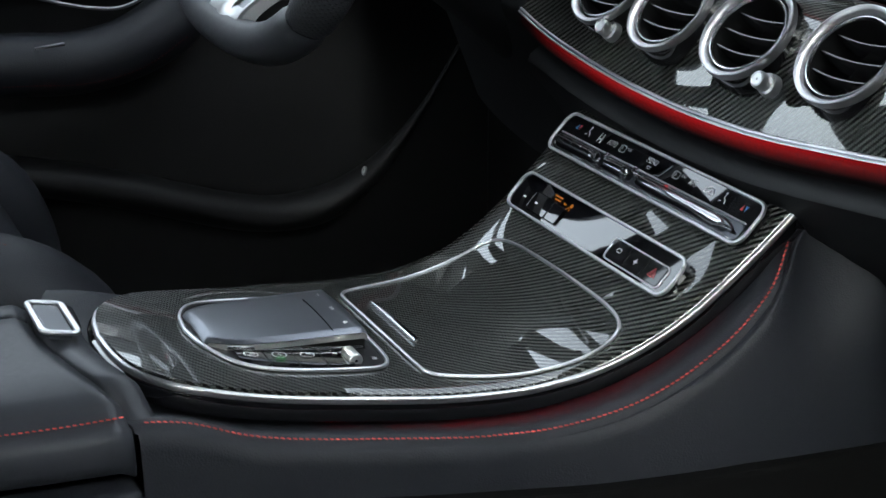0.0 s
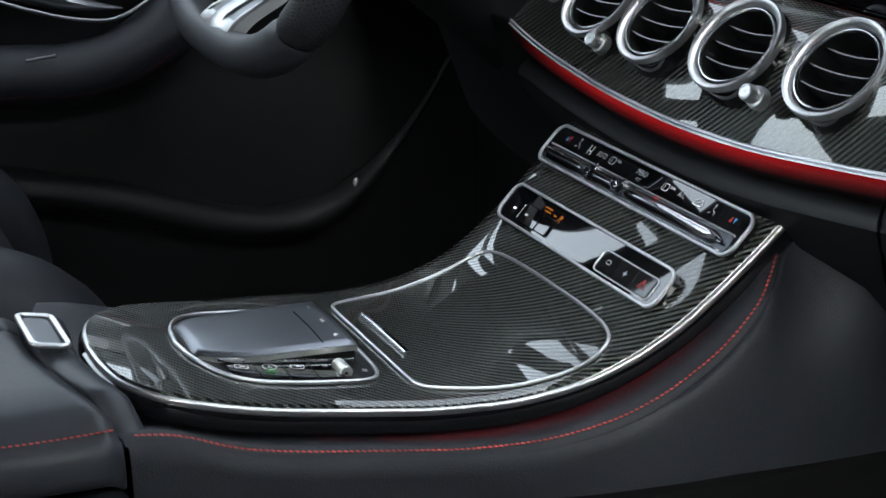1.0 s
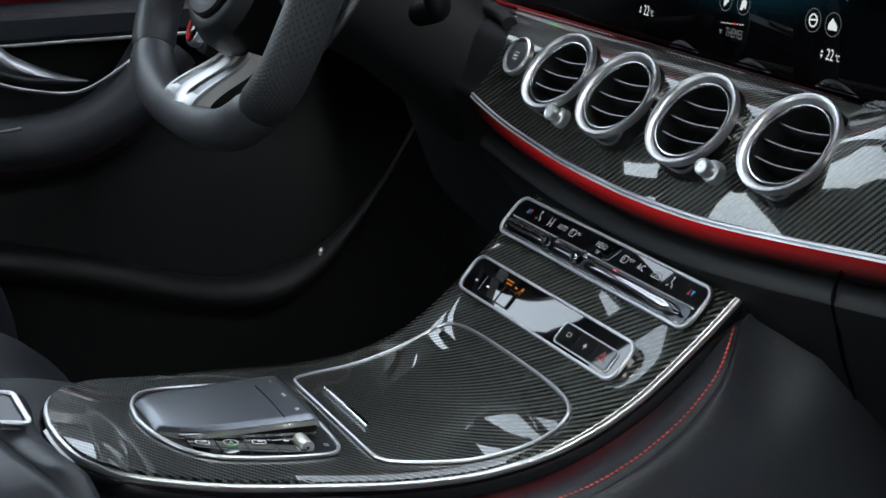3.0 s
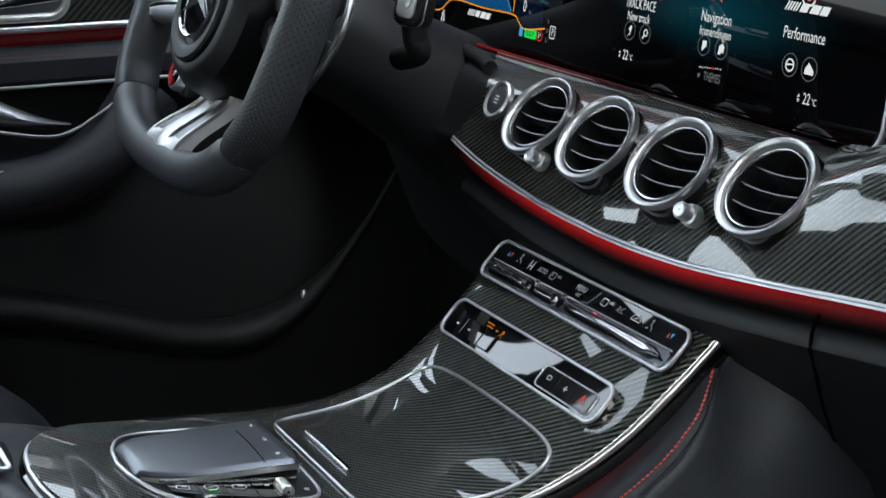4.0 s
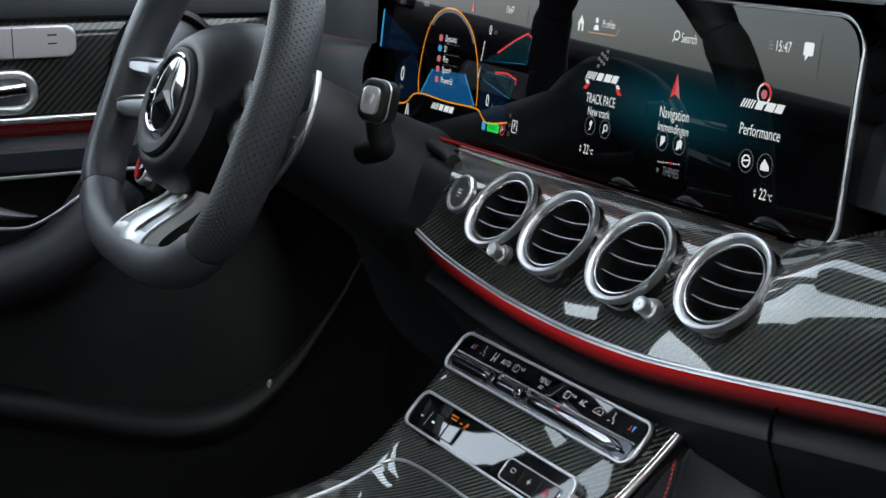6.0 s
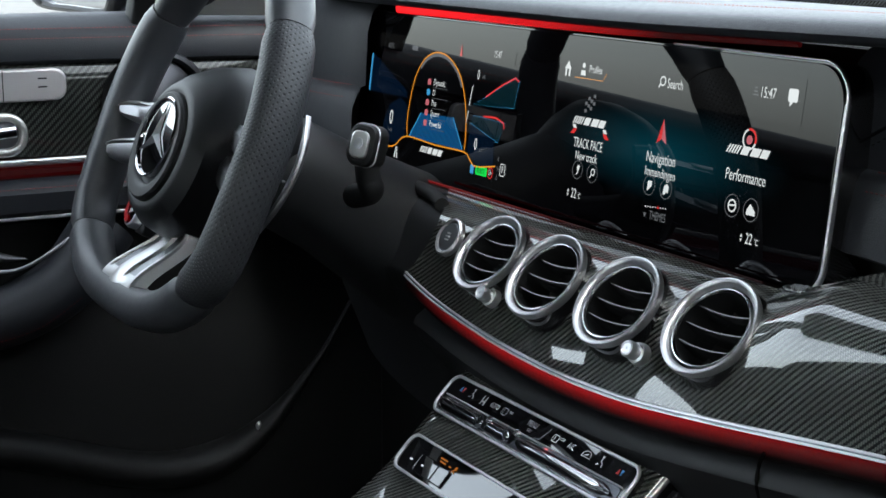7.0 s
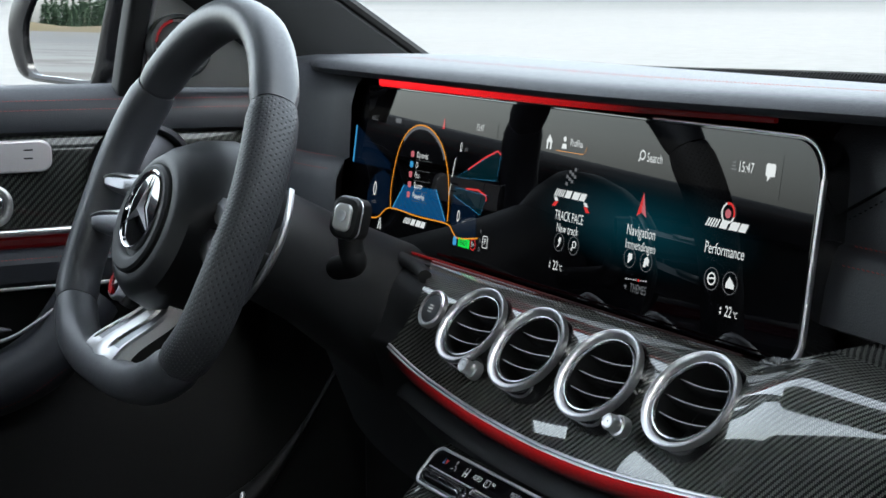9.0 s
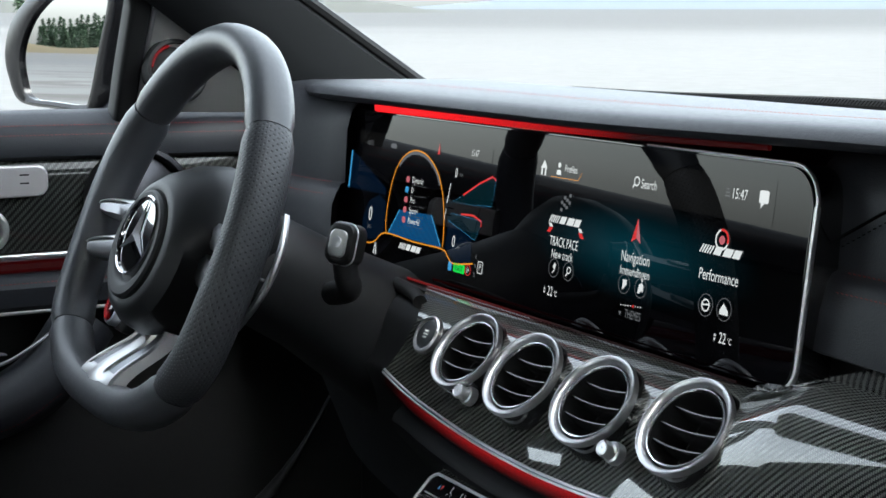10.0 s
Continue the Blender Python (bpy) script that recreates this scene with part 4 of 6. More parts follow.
line("gauge_base", [(p.x, p.y) for p in spline([(u, v, 0) for u, v in base], 4)], 0.0014, UI_ORANGE, at(0, 0), display, "orange gauge base line")
flat("road", [(-0.4000, -0.0390), (-0.2920, -0.0390), (-0.3160, -0.0120), (-0.3790, -0.0140)], UI_BLUE, at(0, 0, 0.0009), display, "blue road graphic")
line("road_edge", [(-0.3980, -0.038), (-0.3790, -0.014)], 0.0012, UI_SKY, at(0, 0), display)
line("road_edge", [(-0.2930, -0.038), (-0.3160, -0.012)], 0.0012, UI_SKY, at(0, 0), display)
flat("glow_panel", [(-0.452, -0.050), (-0.426, -0.048), (-0.408, -0.038), (-0.409, -0.010), (-0.425, -0.004), (-0.445, -0.012), (-0.456, -0.030)], UI_DEEP, at(0, 0, 0.0008), display)
flat("glow_panel", [(-0.285, -0.038), (-0.262, -0.049), (-0.236, -0.045), (-0.240, -0.020), (-0.262, -0.008), (-0.283, -0.014)], UI_DEEP, at(0, 0, 0.0008), display)
for body, u, v, iu in (("Dynamic", -0.3460, 0.0162, -0.3690), ("D", -0.3565, 0.0065, -0.3690), ("Pro", -0.3535, -0.0030, -0.3690), ("Sport+", -0.3470, -0.0126, -0.3690), ("Powerful", -0.3440, -0.0222, -0.3690)):
    label_text(body, -0.3605, v, 0.0082, None, 0.78, "LEFT")
    flat("icon", rounded(0.0066, 0.0058, 0.0018, 2), UI_SKY if body == "D" else UI_PINK, at(iu, v), display)
    line("divider", [(-0.361, v - 0.0048), (-0.331, v - 0.0044)], 0.0003, UI_GREY, at(0, 0), display)
label_text("0", -0.4398, -0.0250, 0.0200, None, 0.75)
label_text("km/h", -0.4395, -0.0370, 0.0055, UI_GREY)
label_text("0", -0.2785, 0.0300, 0.0120, None, 0.75)
label_text("kW", -0.2690, 0.0290, 0.0052, UI_GREY)
label_text("0", -0.2700, -0.0310, 0.0150, None, 0.75)
label_text("km", -0.2600, -0.0345, 0.0055, UI_GREY)
bar_logo(-0.3500, -0.0470, 0.044, UI_WHITE)
flat("lamp", rounded(0.0200, 0.0078, 0.0008, 2), UI_GREEN, at(-0.2550, -0.0528), display, "green ready lamp")
label_text("READY", -0.2550, -0.0528, 0.0066, GLOSS, 0.7).location.y -= 0.0004
flat("lamp", rounded(0.0062, 0.0080, 0.0010, 2), UI_SKY, at(-0.2715, -0.0528), display)
hoop(-0.2393, -0.0522, 0.0046, 0.0008, UI_RED)
label_text("S+", -0.2393, -0.0522, 0.0070)
line("icon", rounded(0.0080, 0.0100, 0.001, 2), 0.0008, UI_WHITE, at(-0.2190, -0.0470), display, closed=True)
label_text("P", -0.2190, -0.0470, 0.0088)
for k, c in enumerate("RND"):
    label_text(c, -0.2275, -0.0390 - 0.0078 * k, 0.0058, UI_GREY)
label_text("15:47", -0.2490, 0.0500, 0.0085)
flat("icon", [(0, 0.007), (-0.002, -0.004), (0.002, -0.004)], UI_RED, at(-0.3146, 0.0481), display)
label_text("14.0°C", -0.4560, 0.0440, 0.0070, UI_GREY)
flat("icon", rounded(0.012, 0.0045, 0.001, 2), UI_GREY, at(-0.405, 0.0450), display)
flat("power_panel", [(-0.4960, 0.0340), (-0.4930, 0.0340), (-0.4120, 0.0030), (-0.4120, -0.0030), (-0.4930, -0.0030)], UI_DEEP, at(0, 0, 0.0008), display, "blue power graph")
line("power_panel", [(-0.4945, 0.034), (-0.4945, -0.003)], 0.0030, UI_SKY, at(0, 0), display)
for pts, top in (([(-0.2820, 0.0030), (-0.2120, 0.0070), (-0.2080, 0.0300), (-0.2150, 0.0330)], [(-0.262, 0.0120), (-0.235, 0.0250), (-0.215, 0.0325), (-0.2085, 0.0300)]), ([(-0.2840, -0.0130), (-0.2800, -0.0060), (-0.2240, -0.0070), (-0.2330, -0.0250)], [(-0.262, -0.0050), (-0.240, -0.0040), (-0.226, -0.0075), (-0.225, -0.0120)])):
    flat("graph_panel", pts, UI_TEAL, at(0, 0, 0.0008), display, "small teal graph")
    line("graph_line", top, 0.0018, UI_RED, at(0, 0), display)
    line("graph_line", pts, 0.0003, UI_SKY, at(0, 0), display, closed=True)
line("needle", [(-0.2865, 0.0200), (-0.2895, 0.0020)], 0.0011, UI_WHITE, at(0, 0), display)
line("needle", [(-0.2895, -0.0030), (-0.2915, -0.0140)], 0.0009, UI_WHITE, at(0, 0), display)
flat("icon", [(-0.0036, -0.006), (-0.0016, -0.006), (-0.0004, 0.005), (-0.0014, 0.005)], UI_WHITE, at(-0.4222, -0.0560), display)
flat("icon", [(0.0036, -0.006), (0.0016, -0.006), (0.0004, 0.005), (0.0014, 0.005)], UI_WHITE, at(-0.4222, -0.0560), display)

# ---- centre console ----
console = thing("centre_console", "centre console in carbon fibre and black leather", "console", (0, -0.3, FLOOR))
half = [(0.001, -0.507), (0.026, -0.5035), (0.050, -0.4945), (0.070, -0.478), (0.084, -0.458), (0.095, -0.428), (0.1065, -0.370), (0.1165, -0.305), (0.1275, -0.245), (0.1345, -0.200), (0.1390, -0.155), (0.1410, -0.110), (0.1415, -0.070), (0.1415, -0.054)]
left_side = [(p.x, p.y) for p in spline([(x, y, 0) for x, y in half], 6)]
near_half = [(0.001, -0.5070), (0.026, -0.5060), (0.052, -0.5010), (0.070, -0.4900), (0.0815, -0.4750), (0.0893, -0.4470), (0.0958, -0.4000), (0.1015, -0.3500), (0.1048, -0.2930), (0.1070, -0.2570), (0.1100, -0.2300), (0.1150, -0.2000), (0.1215, -0.1760), (0.1280, -0.1500), (0.1335, -0.1200), (0.1365, -0.0900), (0.1375, -0.0640), (0.1378, -0.054)]
right = [(p.x, p.y) for p in spline([(x, y, 0) for x, y in near_half], 5)]
OUTLINE = [(-x, y) for x, y in reversed(left_side)] + right
rows, uvs, arc, last = [], [], 0.0, None
for w, y in left_side:
    w2 = float(np.interp(y, [p[1] for p in right], [p[0] for p in right]))
    mid = on_deck(0, y)
    arc += (mid - last).length if last is not None else 0.0
    last = mid
    row = [on_deck(-w, y, -0.004)] + [on_deck(((w + w2) * j / 30 - w) * 0.985, y) for j in range(31)] + [on_deck(w2, y, -0.004)]
    rows.append(row)
    uvs += [(p.x + (-0.003 if k == 0 else 0.003 if k == 32 else 0.0), -arc) for k, p in enumerate(row)]
grid("carbon_panel", rows, CARBON, console, "glossy carbon fibre top panel", uvs=uvs, sharp=70, flip=True)
edge = [on_deck(x * 1.004, y, -0.0045) for x, y in OUTLINE]
sweep("edge_trim", edge, rounded(0.0042, 0.0048, 0.0015, 3), SATIN, console, "satin silver edge trim", sharp=50)
sweep("under_edge", [on_deck(x * 0.985, y, -0.0125) for x, y in OUTLINE], rounded(0.008, 0.0125, 0.002, 2), GLOSS, console, "gloss black under edge")
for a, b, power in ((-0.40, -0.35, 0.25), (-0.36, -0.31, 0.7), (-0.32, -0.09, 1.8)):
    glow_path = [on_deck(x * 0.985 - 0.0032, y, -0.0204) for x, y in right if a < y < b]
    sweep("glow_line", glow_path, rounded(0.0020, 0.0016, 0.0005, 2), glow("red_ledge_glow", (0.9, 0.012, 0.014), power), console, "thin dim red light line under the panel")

edge_x = hermite([(-0.56, 0.121), (-0.486, 0.1215), (-0.457, 0.1256), (-0.398, 0.1337), (-0.3276, 0.1415), (-0.2585, 0.1472), (-0.196, 0.1550), (-0.160, 0.1605), (-0.1286, 0.1627), (-0.1128, 0.160), (-0.098, 0.150), (-0.083, 0.137), (0.0, 0.150)])

flank_x = hermite([(-0.56, 0.121), (-0.50, 0.123), (-0.42, 0.128), (-0.356, 0.136), (-0.284, 0.145), (-0.23, 0.157), (-0.19, 0.164), (-0.15, 0.169), (-0.08, 0.172), (0.0, 0.174)])


def rear_curve(x, y):
    """The gap before the armrest bows back in the middle."""
    return 0.030 * min(1.0, (x / 0.12) ** 2) * (1 - smoothstep(-0.545, -0.44, y))


def ledge(y):
    """Height of the leather ledge beside the panel."""
    v = min(y, -0.06)
    slope = (deck(v) - deck(v - 0.004)) / 0.004
    return deck(v) - 0.0185 * math.sqrt(1 + slope * slope) + 0.75 * max(0.0, y + 0.06) + 0.003 * smoothstep(-0.44, -0.55, y)


rows = []
for i in range(70):
    y = -0.545 + 0.0081 * i
    e, z, w = edge_x(y), ledge(y), flank_x(y)
    sec = [(0.0, z - 0.006), (e - 0.045, z - 0.008), (e - 0.028, z - 0.0035), (e - 0.014, z), (e - 0.0060, z - 0.0004), (e - 0.0036, z - 0.0016), (e - 0.0024, z - 0.0048), (e - 0.0008, z - 0.0050), (e + 0.0012, z - 0.0034), (e + 0.0040, z - 0.0062), (e + 0.0060, z - 0.014), (w + 0.0095, z - 0.05), (w + 0.016, z - 0.12), (w + 0.026, max(FLOOR, z - 0.24)), (w + 0.03, FLOOR)]
    rows.append([(-x, y + rear_curve(x, y), h) for x, h in reversed(sec[1:])] + [(x, y + rear_curve(x, y), h) for x, h in sec])
grid("side_leather", rows, LEATHER, console, "black leather console flank", caps=False, sharp=75)
stitches("stitching", [(edge_x(y) - 0.0055, y + rear_curve(edge_x(y) - 0.0055, y), ledge(y) - 0.0003) for y in np.linspace(-0.535, -0.085, 120)], console, up=Vector((0.35, -0.1, 0.93)), lift=0.0006)

rows = []
for i in range(40):
    y = -0.50 + 0.0145 * i
    e, z = flank_x(min(y, 0.0)), 0.507 + 0.05 * smoothstep(-0.24, -0.50, y) * 0.4
    rows.append([(e + 0.012, y, z), (e + 0.0205, y, z - 0.0008), (e + 0.0235, y, z - 0.004), (e + 0.030, y, 0.40), (e + 0.036, y, FLOOR)])
grid("lower_carpet", rows, CARPET, console, "black carpet on the lower flank", flip=True)

# lid of the stowage box
lid_half = [(0.0, -0.1795), (0.060, -0.1800), (0.088, -0.1835), (0.0985, -0.1930), (0.1010, -0.210), (0.0985, -0.238), (0.0925, -0.272), (0.0840, -0.303), (0.0760, -0.3155), (0.060, -0.3190), (0.0, -0.3200)]
lid_right = [(p.x, p.y) for p in spline([(x, y, 0) for x, y in lid_half], 6)]
LID = lid_right + [(-x, y) for x, y in reversed(lid_right[1:-1])]
lid = thing("console_lid", "carbon fibre lid with a silver outline on the centre console", "lid", on_deck(0, -0.25))
deck_patch("lid_panel", LID, CARBON, lid, 0.0010, 24, 40, "glossy carbon fibre lid")
deck_line("outline_trim", LID, circle(0.0013, 8), SATIN, lid, 0.0012, "thin silver outline")
deck_line("pull_bar", [(-0.048 + 0.0085 * i, -0.3035) for i in range(10)], rounded(0.0042, 0.0028, 0.0011, 3), BRIGHT, lid, 0.0025, "slim silver pull bar", closed=False)

# touchpad with its surround and keys
pad = thing("touchpad", "smoked touchpad rest with a silver surround and key row", "touchpad", on_deck(0, -0.395))
surround_half = [(0.0, -0.3335), (0.042, -0.3345), (0.0580, -0.3375), (0.0655, -0.3460), (0.0670, -0.365), (0.0655, -0.395), (0.0605, -0.4210), (0.0490, -0.4380), (0.026, -0.4490), (0.0, -0.4530)]
s_right = [(p.x, p.y) for p in spline([(x, y, 0) for x, y in surround_half], 6)]
SURROUND = s_right + [(-x, y) for x, y in reversed(s_right[1:-1])]
deck_patch("well", SURROUND, BLACK, pad, 0.0008, 16, 30, "gloss black well")
deck_line("surround", SURROUND, rounded(0.0028, 0.0026, 0.0010, 3), SATIN, pad, 0.0014, "satin silver surround")


def pad_top(u, v):
    """The rest's upper face: u across -1..1, v from its rear end 0 to its front edge 1."""
    y = -0.4455 + 0.0985 * v
    w = 0.0330 + 0.0025 * v - 0.010 * (1 - v) ** 8
    lift = 0.0064 + 0.0108 * v ** 0.8 - 0.0012 * u * u
    return on_deck(u * w * (1.0 if u > 0 else 1.14), y, lift)


rows = []
for i in range(25):
    v = i / 24
    row = [pad_top(u, v) for u in np.linspace(-1, 1, 19)]
    a, b = row[0] - Vector((0.002, 0, 0.0022)), row[-1] + Vector((0.002, 0, -0.0022))
    rows.append([a] + row + [b])
front = [p + Vector((0, 0.0022, -0.0022)) for p in rows[-1]]
back = [p + Vector((0, -0.003, -0.003)) for p in rows[0]]
grid("pad_top", [back] + rows + [front], mat("smoked_pad", (0.135, 0.142, 0.160), 0.30, 0.75), pad, "smooth smoked grey upper face", sharp=70, flip=True)
ring = [r[-1] for r in rows] + [p for p in reversed(front)] + [r[0] for r in reversed(rows)] + back
side_rows = [[p + Vector((0, 0, -0.0004)) for p in ring], [p + Vector((0, 0, -0.0042)) for p in ring]]
grid("pad_edge", side_rows, BRUSHED, pad, "silver edge under the upper face", wrap=True)
low = [p.lerp(Vector((0, p.y, p.z)), 0.12) for p in ring]
grid("pad_foot", [[p + Vector((0, 0, -0.0042)) for p in low], [Vector((p.x, p.y, on_deck(p.x, p.y).z)) for p in low]], BLACK, pad, "dark recessed foot", wrap=True)
crease = [pad_top(u, 0.80) + Vector((0, 0, 0.0002)) for u in np.linspace(-0.55, 0.98, 16)]
sweep("crease", crease, circle(0.0004, 6), SEAM, pad, "fine line across the pad")
for u, k in ((-0.70, 0), (0.0, 1), (0.70, 2)):
    c = pad_top(u, 0.92) + Vector((0, 0, 0.0003))
    m = Matrix.Translation(c) @ pose(0, 0, 0, 8, 0, 0)
    if k == 0:
        line("print", [(0.002, -0.001), (0.002, 0.001), (-0.002, 0.001)], 0.0006, PRINT, m, pad)
    elif k == 1:
        for d in (-0.0015, 0.0015):
            flat("print", rounded(0.0022, 0.002, 0.0003, 1, d), PRINT, m, pad)
    else:
        flat("print", [(-0.002, -0.0012), (0.002, -0.0012), (0.002, 0.0004), (0, 0.0018), (-0.002, 0.0004)], PRINT, m, pad)

# key row on the passenger's side of the pad
deck_line("key_rail", [(0.0335 + 0.0004 * k, -0.4360 + 0.0090 * k) for k in range(11)], rounded(0.0013, 0.0022, 0.0004, 2), BRIGHT_SATIN, pad, 0.0036, "thin bright rail above the keys", closed=False)
for k in range(4):
    y0 = -0.4230 + 0.0182 * k
    xk = 0.0440 + 0.0035 * k / 3
    outl = [(x, y) for x, y in rounded(0.0270, 0.0174, 0.002, 3, xk, y0)]
    key = deck_patch("key", outl, GLOSS, pad, 0.0022, 6, 6, "gloss black key", drop=0.0015)
    m = Matrix.Translation(on_deck(xk - 0.002, y0, 0.0029)) @ pose(0, 0, 0, math.degrees(math.atan2(deck(y0 + 0.004) - deck(y0 - 0.004), 0.008))) @ pose(0, 0, 0, 0, 0, 80)
    if k == 1:
        hoop_pts = circle(0.0046, 16)
        line("print", hoop_pts, 0.0008, PRINT, m, key, closed=True)
        letters("print", "A", 0.0056, PRINT, m, key)
        flat("lamp", rounded(0.006, 0.0013, 0.0004, 1), UI_GREEN, m @ Matrix.Translation((0, -0.0066, 0.0002)), key, "small green lamp")
    elif k < 3:
        line("print", rounded(0.0086, 0.0058, 0.0016, 2), 0.0009, PRINT, m, key, closed=True)
        flat("print", rounded(0.0038, 0.0018, 0.0004, 1, 0.001, 0.0008), PRINT, m, key)
    else:
        flat("print", rounded(0.0034, 0.0020, 0.0004, 1, 0.0, 0.001), PRINT, m, key)
c = on_deck(0.0500, -0.3585, 0.0026)
lathe("roller", [(0.001, -0.0080), (0.0040, -0.0080), (0.0046, -0.0074), (0.0047, 0.0), (0.0046, 0.0074), (0.0040, 0.0080), (0.001, 0.0080)], BRUSHED, pad, "brushed silver volume roller", 24, m=Matrix.Translation(c) @ pose(0, 0, 0, 0, 90, 0))
m = Matrix.Translation(on_deck(0.0530, -0.3440, 0.0024)) @ pose(0, 0, 0, math.degrees(math.atan2(deck(-0.340) - deck(-0.348), 0.008))) @ pose(0, 0, 0, 0, 0, 80)
for d in (-0.0012, 0.0012):
    flat("print", rounded(0.0034, 0.0014, 0.0003, 1, 0, d), PRINT, m, pad)

# sloped front: frame of reference
SLOPE = pose(0, -0.1205, 0.6310, 42.0, 0, 0)


def tipped(v, degrees, lift):
    """The slope's frame, tipped a little about the line across it at v."""
    return SLOPE @ pose(0, v, lift, degrees, 0, 0) @ Matrix.Translation((0, -v, 0))


FM, FS = tipped(0.017, 4.0, 0.0006), tipped(-0.040, 5.0, 0.0008)
climate = thing("climate_panel", "gloss black climate panel in a silver frame with bright toggles", "control panel", (0, -0.11, 0.63))


def on_slope(u, v, lift=0.0):
    return FM @ Matrix.Translation((u, v, lift))


def on_switch(u, v, lift=0.0):
    return FS @ Matrix.Translation((u, v, lift))


CL = [(u, v) for u, v in rounded(0.260, 0.0335, 0.0095, 6, -0.004, 0.0170)]
slab("panel", CL, -0.006, 0.0012, GLOSS, climate, "gloss black panel", m=FM)
sweep("frame", [FM @ Vector((u, v, 0.0012)) for u, v in CL], rounded(0.0026, 0.0028, 0.0009, 3), SATIN, climate, "satin silver frame", closed=True, up=FM.to_3x3() @ Vector((0, 0, 1)))
SMOKE_BED = metal("smoked_bed", (0.10, 0.104, 0.115), 0.20)
slab("toggle_bed", rounded(0.250, 0.0145, 0.005, 4, -0.004, 0.0085), -0.004, 0.0016, SMOKE_BED, climate, "smoked metal toggle bed", m=FM, edge=0.0006)
sweep("toggle_sill", [FM @ Vector((u, 0.0160, 0.0018)) for u in np.linspace(-0.127, 0.119, 20)], rounded(0.0012, 0.0012, 0.0004, 2), SATIN, climate, "thin bright sill above the toggles")
sweep("toggle_lip", [FM @ Vector((u, 0.0020, 0.0022)) for u in np.linspace(-0.126, 0.114, 20)], rounded(0.0016, 0.0018, 0.0006, 2), BRIGHT_SATIN, climate, "bright lip below the toggles")
SMOKE = metal("smoked_chrome", (0.17, 0.175, 0.19), 0.13, 0.04)


def toggle(u0, u1, fan):
    """A smoked rounded rocker with a bright crest that ends in a fan, or runs out to a point."""
    rows = []
    for i in range(17):
        t = i / 16
        u = u0 + (u1 - u0) * t
        shut = min(1.0, 0.3 + 9 * t, 0.3 + 9 * (1 - t))
        rows.append([FM @ Vector((u, 0.0088 + y * shut, 0.0012 + h * shut)) for y, h in ((-0.0060, 0), (-0.0055, 0.0022), (-0.0030, 0.0042), (0.0006, 0.0052), (0.0034, 0.0040), (0.0052, 0.0020), (0.0056, 0))])
    bar = grid("toggle", rows, SMOKE, climate, "smoked metal toggle switch", sharp=40, caps=False)
    rows = []
    for i in range(25):
        t = i / 24
        if fan:
            w = 0.0010 + 0.0005 * t + 0.0046 * max(0.0, (t - 0.72) / 0.28) ** 1.6
        else:
            w = 0.0012 + 0.0034 * t * (1 - smoothstep(0.86, 1.0, t))
        v = 0.0106 - (0.0 if fan else 0.0024 * t)
        h = 0.0050 + (0.0010 * smoothstep(0.7, 1.0, t) if fan else 0.0012 * t)
        u = u0 + 0.001 + (u1 - u0 - 0.002) * t
        rows.append([FM @ Vector((u, v + a * w, h + b)) for a, b in ((-1.0, -0.0012), (-0.75, 0.0004), (0.0, 0.0013), (0.75, 0.0004), (1.0, -0.0012))])
    grid("toggle_crest", rows, BRIGHT_SATIN, bar, "bright crest", sharp=50, caps=False)
    return bar


left_toggle = toggle(-0.127, -0.060, True)
for k in range(3):
    slab("notch", rounded(0.0007, 0.0036, 0.0002, 1, -0.1120 + 0.0130 * k, 0.0106), 0.0040, 0.0068, BRIGHT, left_toggle, m=FM, edge=0.0002)
toggle(-0.053, -0.020, True)
toggle(-0.010, 0.112, False)
for u in (-0.0545, -0.0145):
    slab("toggle_gap", rounded(0.0030, 0.0052, 0.0008, 2, u, 0.0140), 0.0, 0.0050, BRIGHT, climate, "bright post between the toggles", m=FM, edge=0.0008)


flat("lamp", rounded(0.0042, 0.0018, 0.0006, 2), UI_RED, on_slope(0.030, 0.0138, 0.0052), climate, "small red lamp")


def printed(body, u, v, size, parent, material=None):
    return letters("print", body, size, material or PRINT, on_slope(u, v, 0.0016), parent, 0.72)


ICON_V = 0.0248
for u, flip_it in ((-0.112, False), (0.108, True)):
    flat("print", [(-0.0035, -0.002), (-0.0002, -0.002), (-0.0018, 0.0026)], PRINT_BLUE if not flip_it else PRINT_RED, on_slope(u, ICON_V, 0.0016), climate)
    flat("print", [(0.0002, 0.0022), (0.0034, 0.0022), (0.0018, -0.0024)], PRINT_RED if not flip_it else PRINT_BLUE, on_slope(u, ICON_V, 0.0016), climate)
for u in (-0.0955, 0.0855):
    line("print", [(-0.001, 0.0035), (-0.0012, 0.0005), (0.0016, -0.0010), (0.0022, -0.0035)], 0.0007, PRINT, on_slope(u, ICON_V, 0.0016), climate)
    flat("print", circle(0.0010, 8), PRINT, on_slope(u - 0.0012, ICON_V + 0.0042, 0.0016), climate)
    line("print", [(-0.0045, -0.003), (-0.0022, -0.0018)], 0.0006, PRINT, on_slope(u, ICON_V, 0.0016), climate)
for k in range(2):
    line("print", [(-0.0022 + 0.0044 * k, -0.004), (-0.0022 + 0.0044 * k, 0.004)], 0.0010, PRINT, on_slope(-0.0785, ICON_V, 0.0016), climate)
flat("print", rounded(0.004, 0.0012, 0.0003, 1), PRINT, on_slope(-0.0785, ICON_V - 0.001, 0.0016), climate)
printed("AUTO", -0.0615, ICON_V, 0.0062, climate)
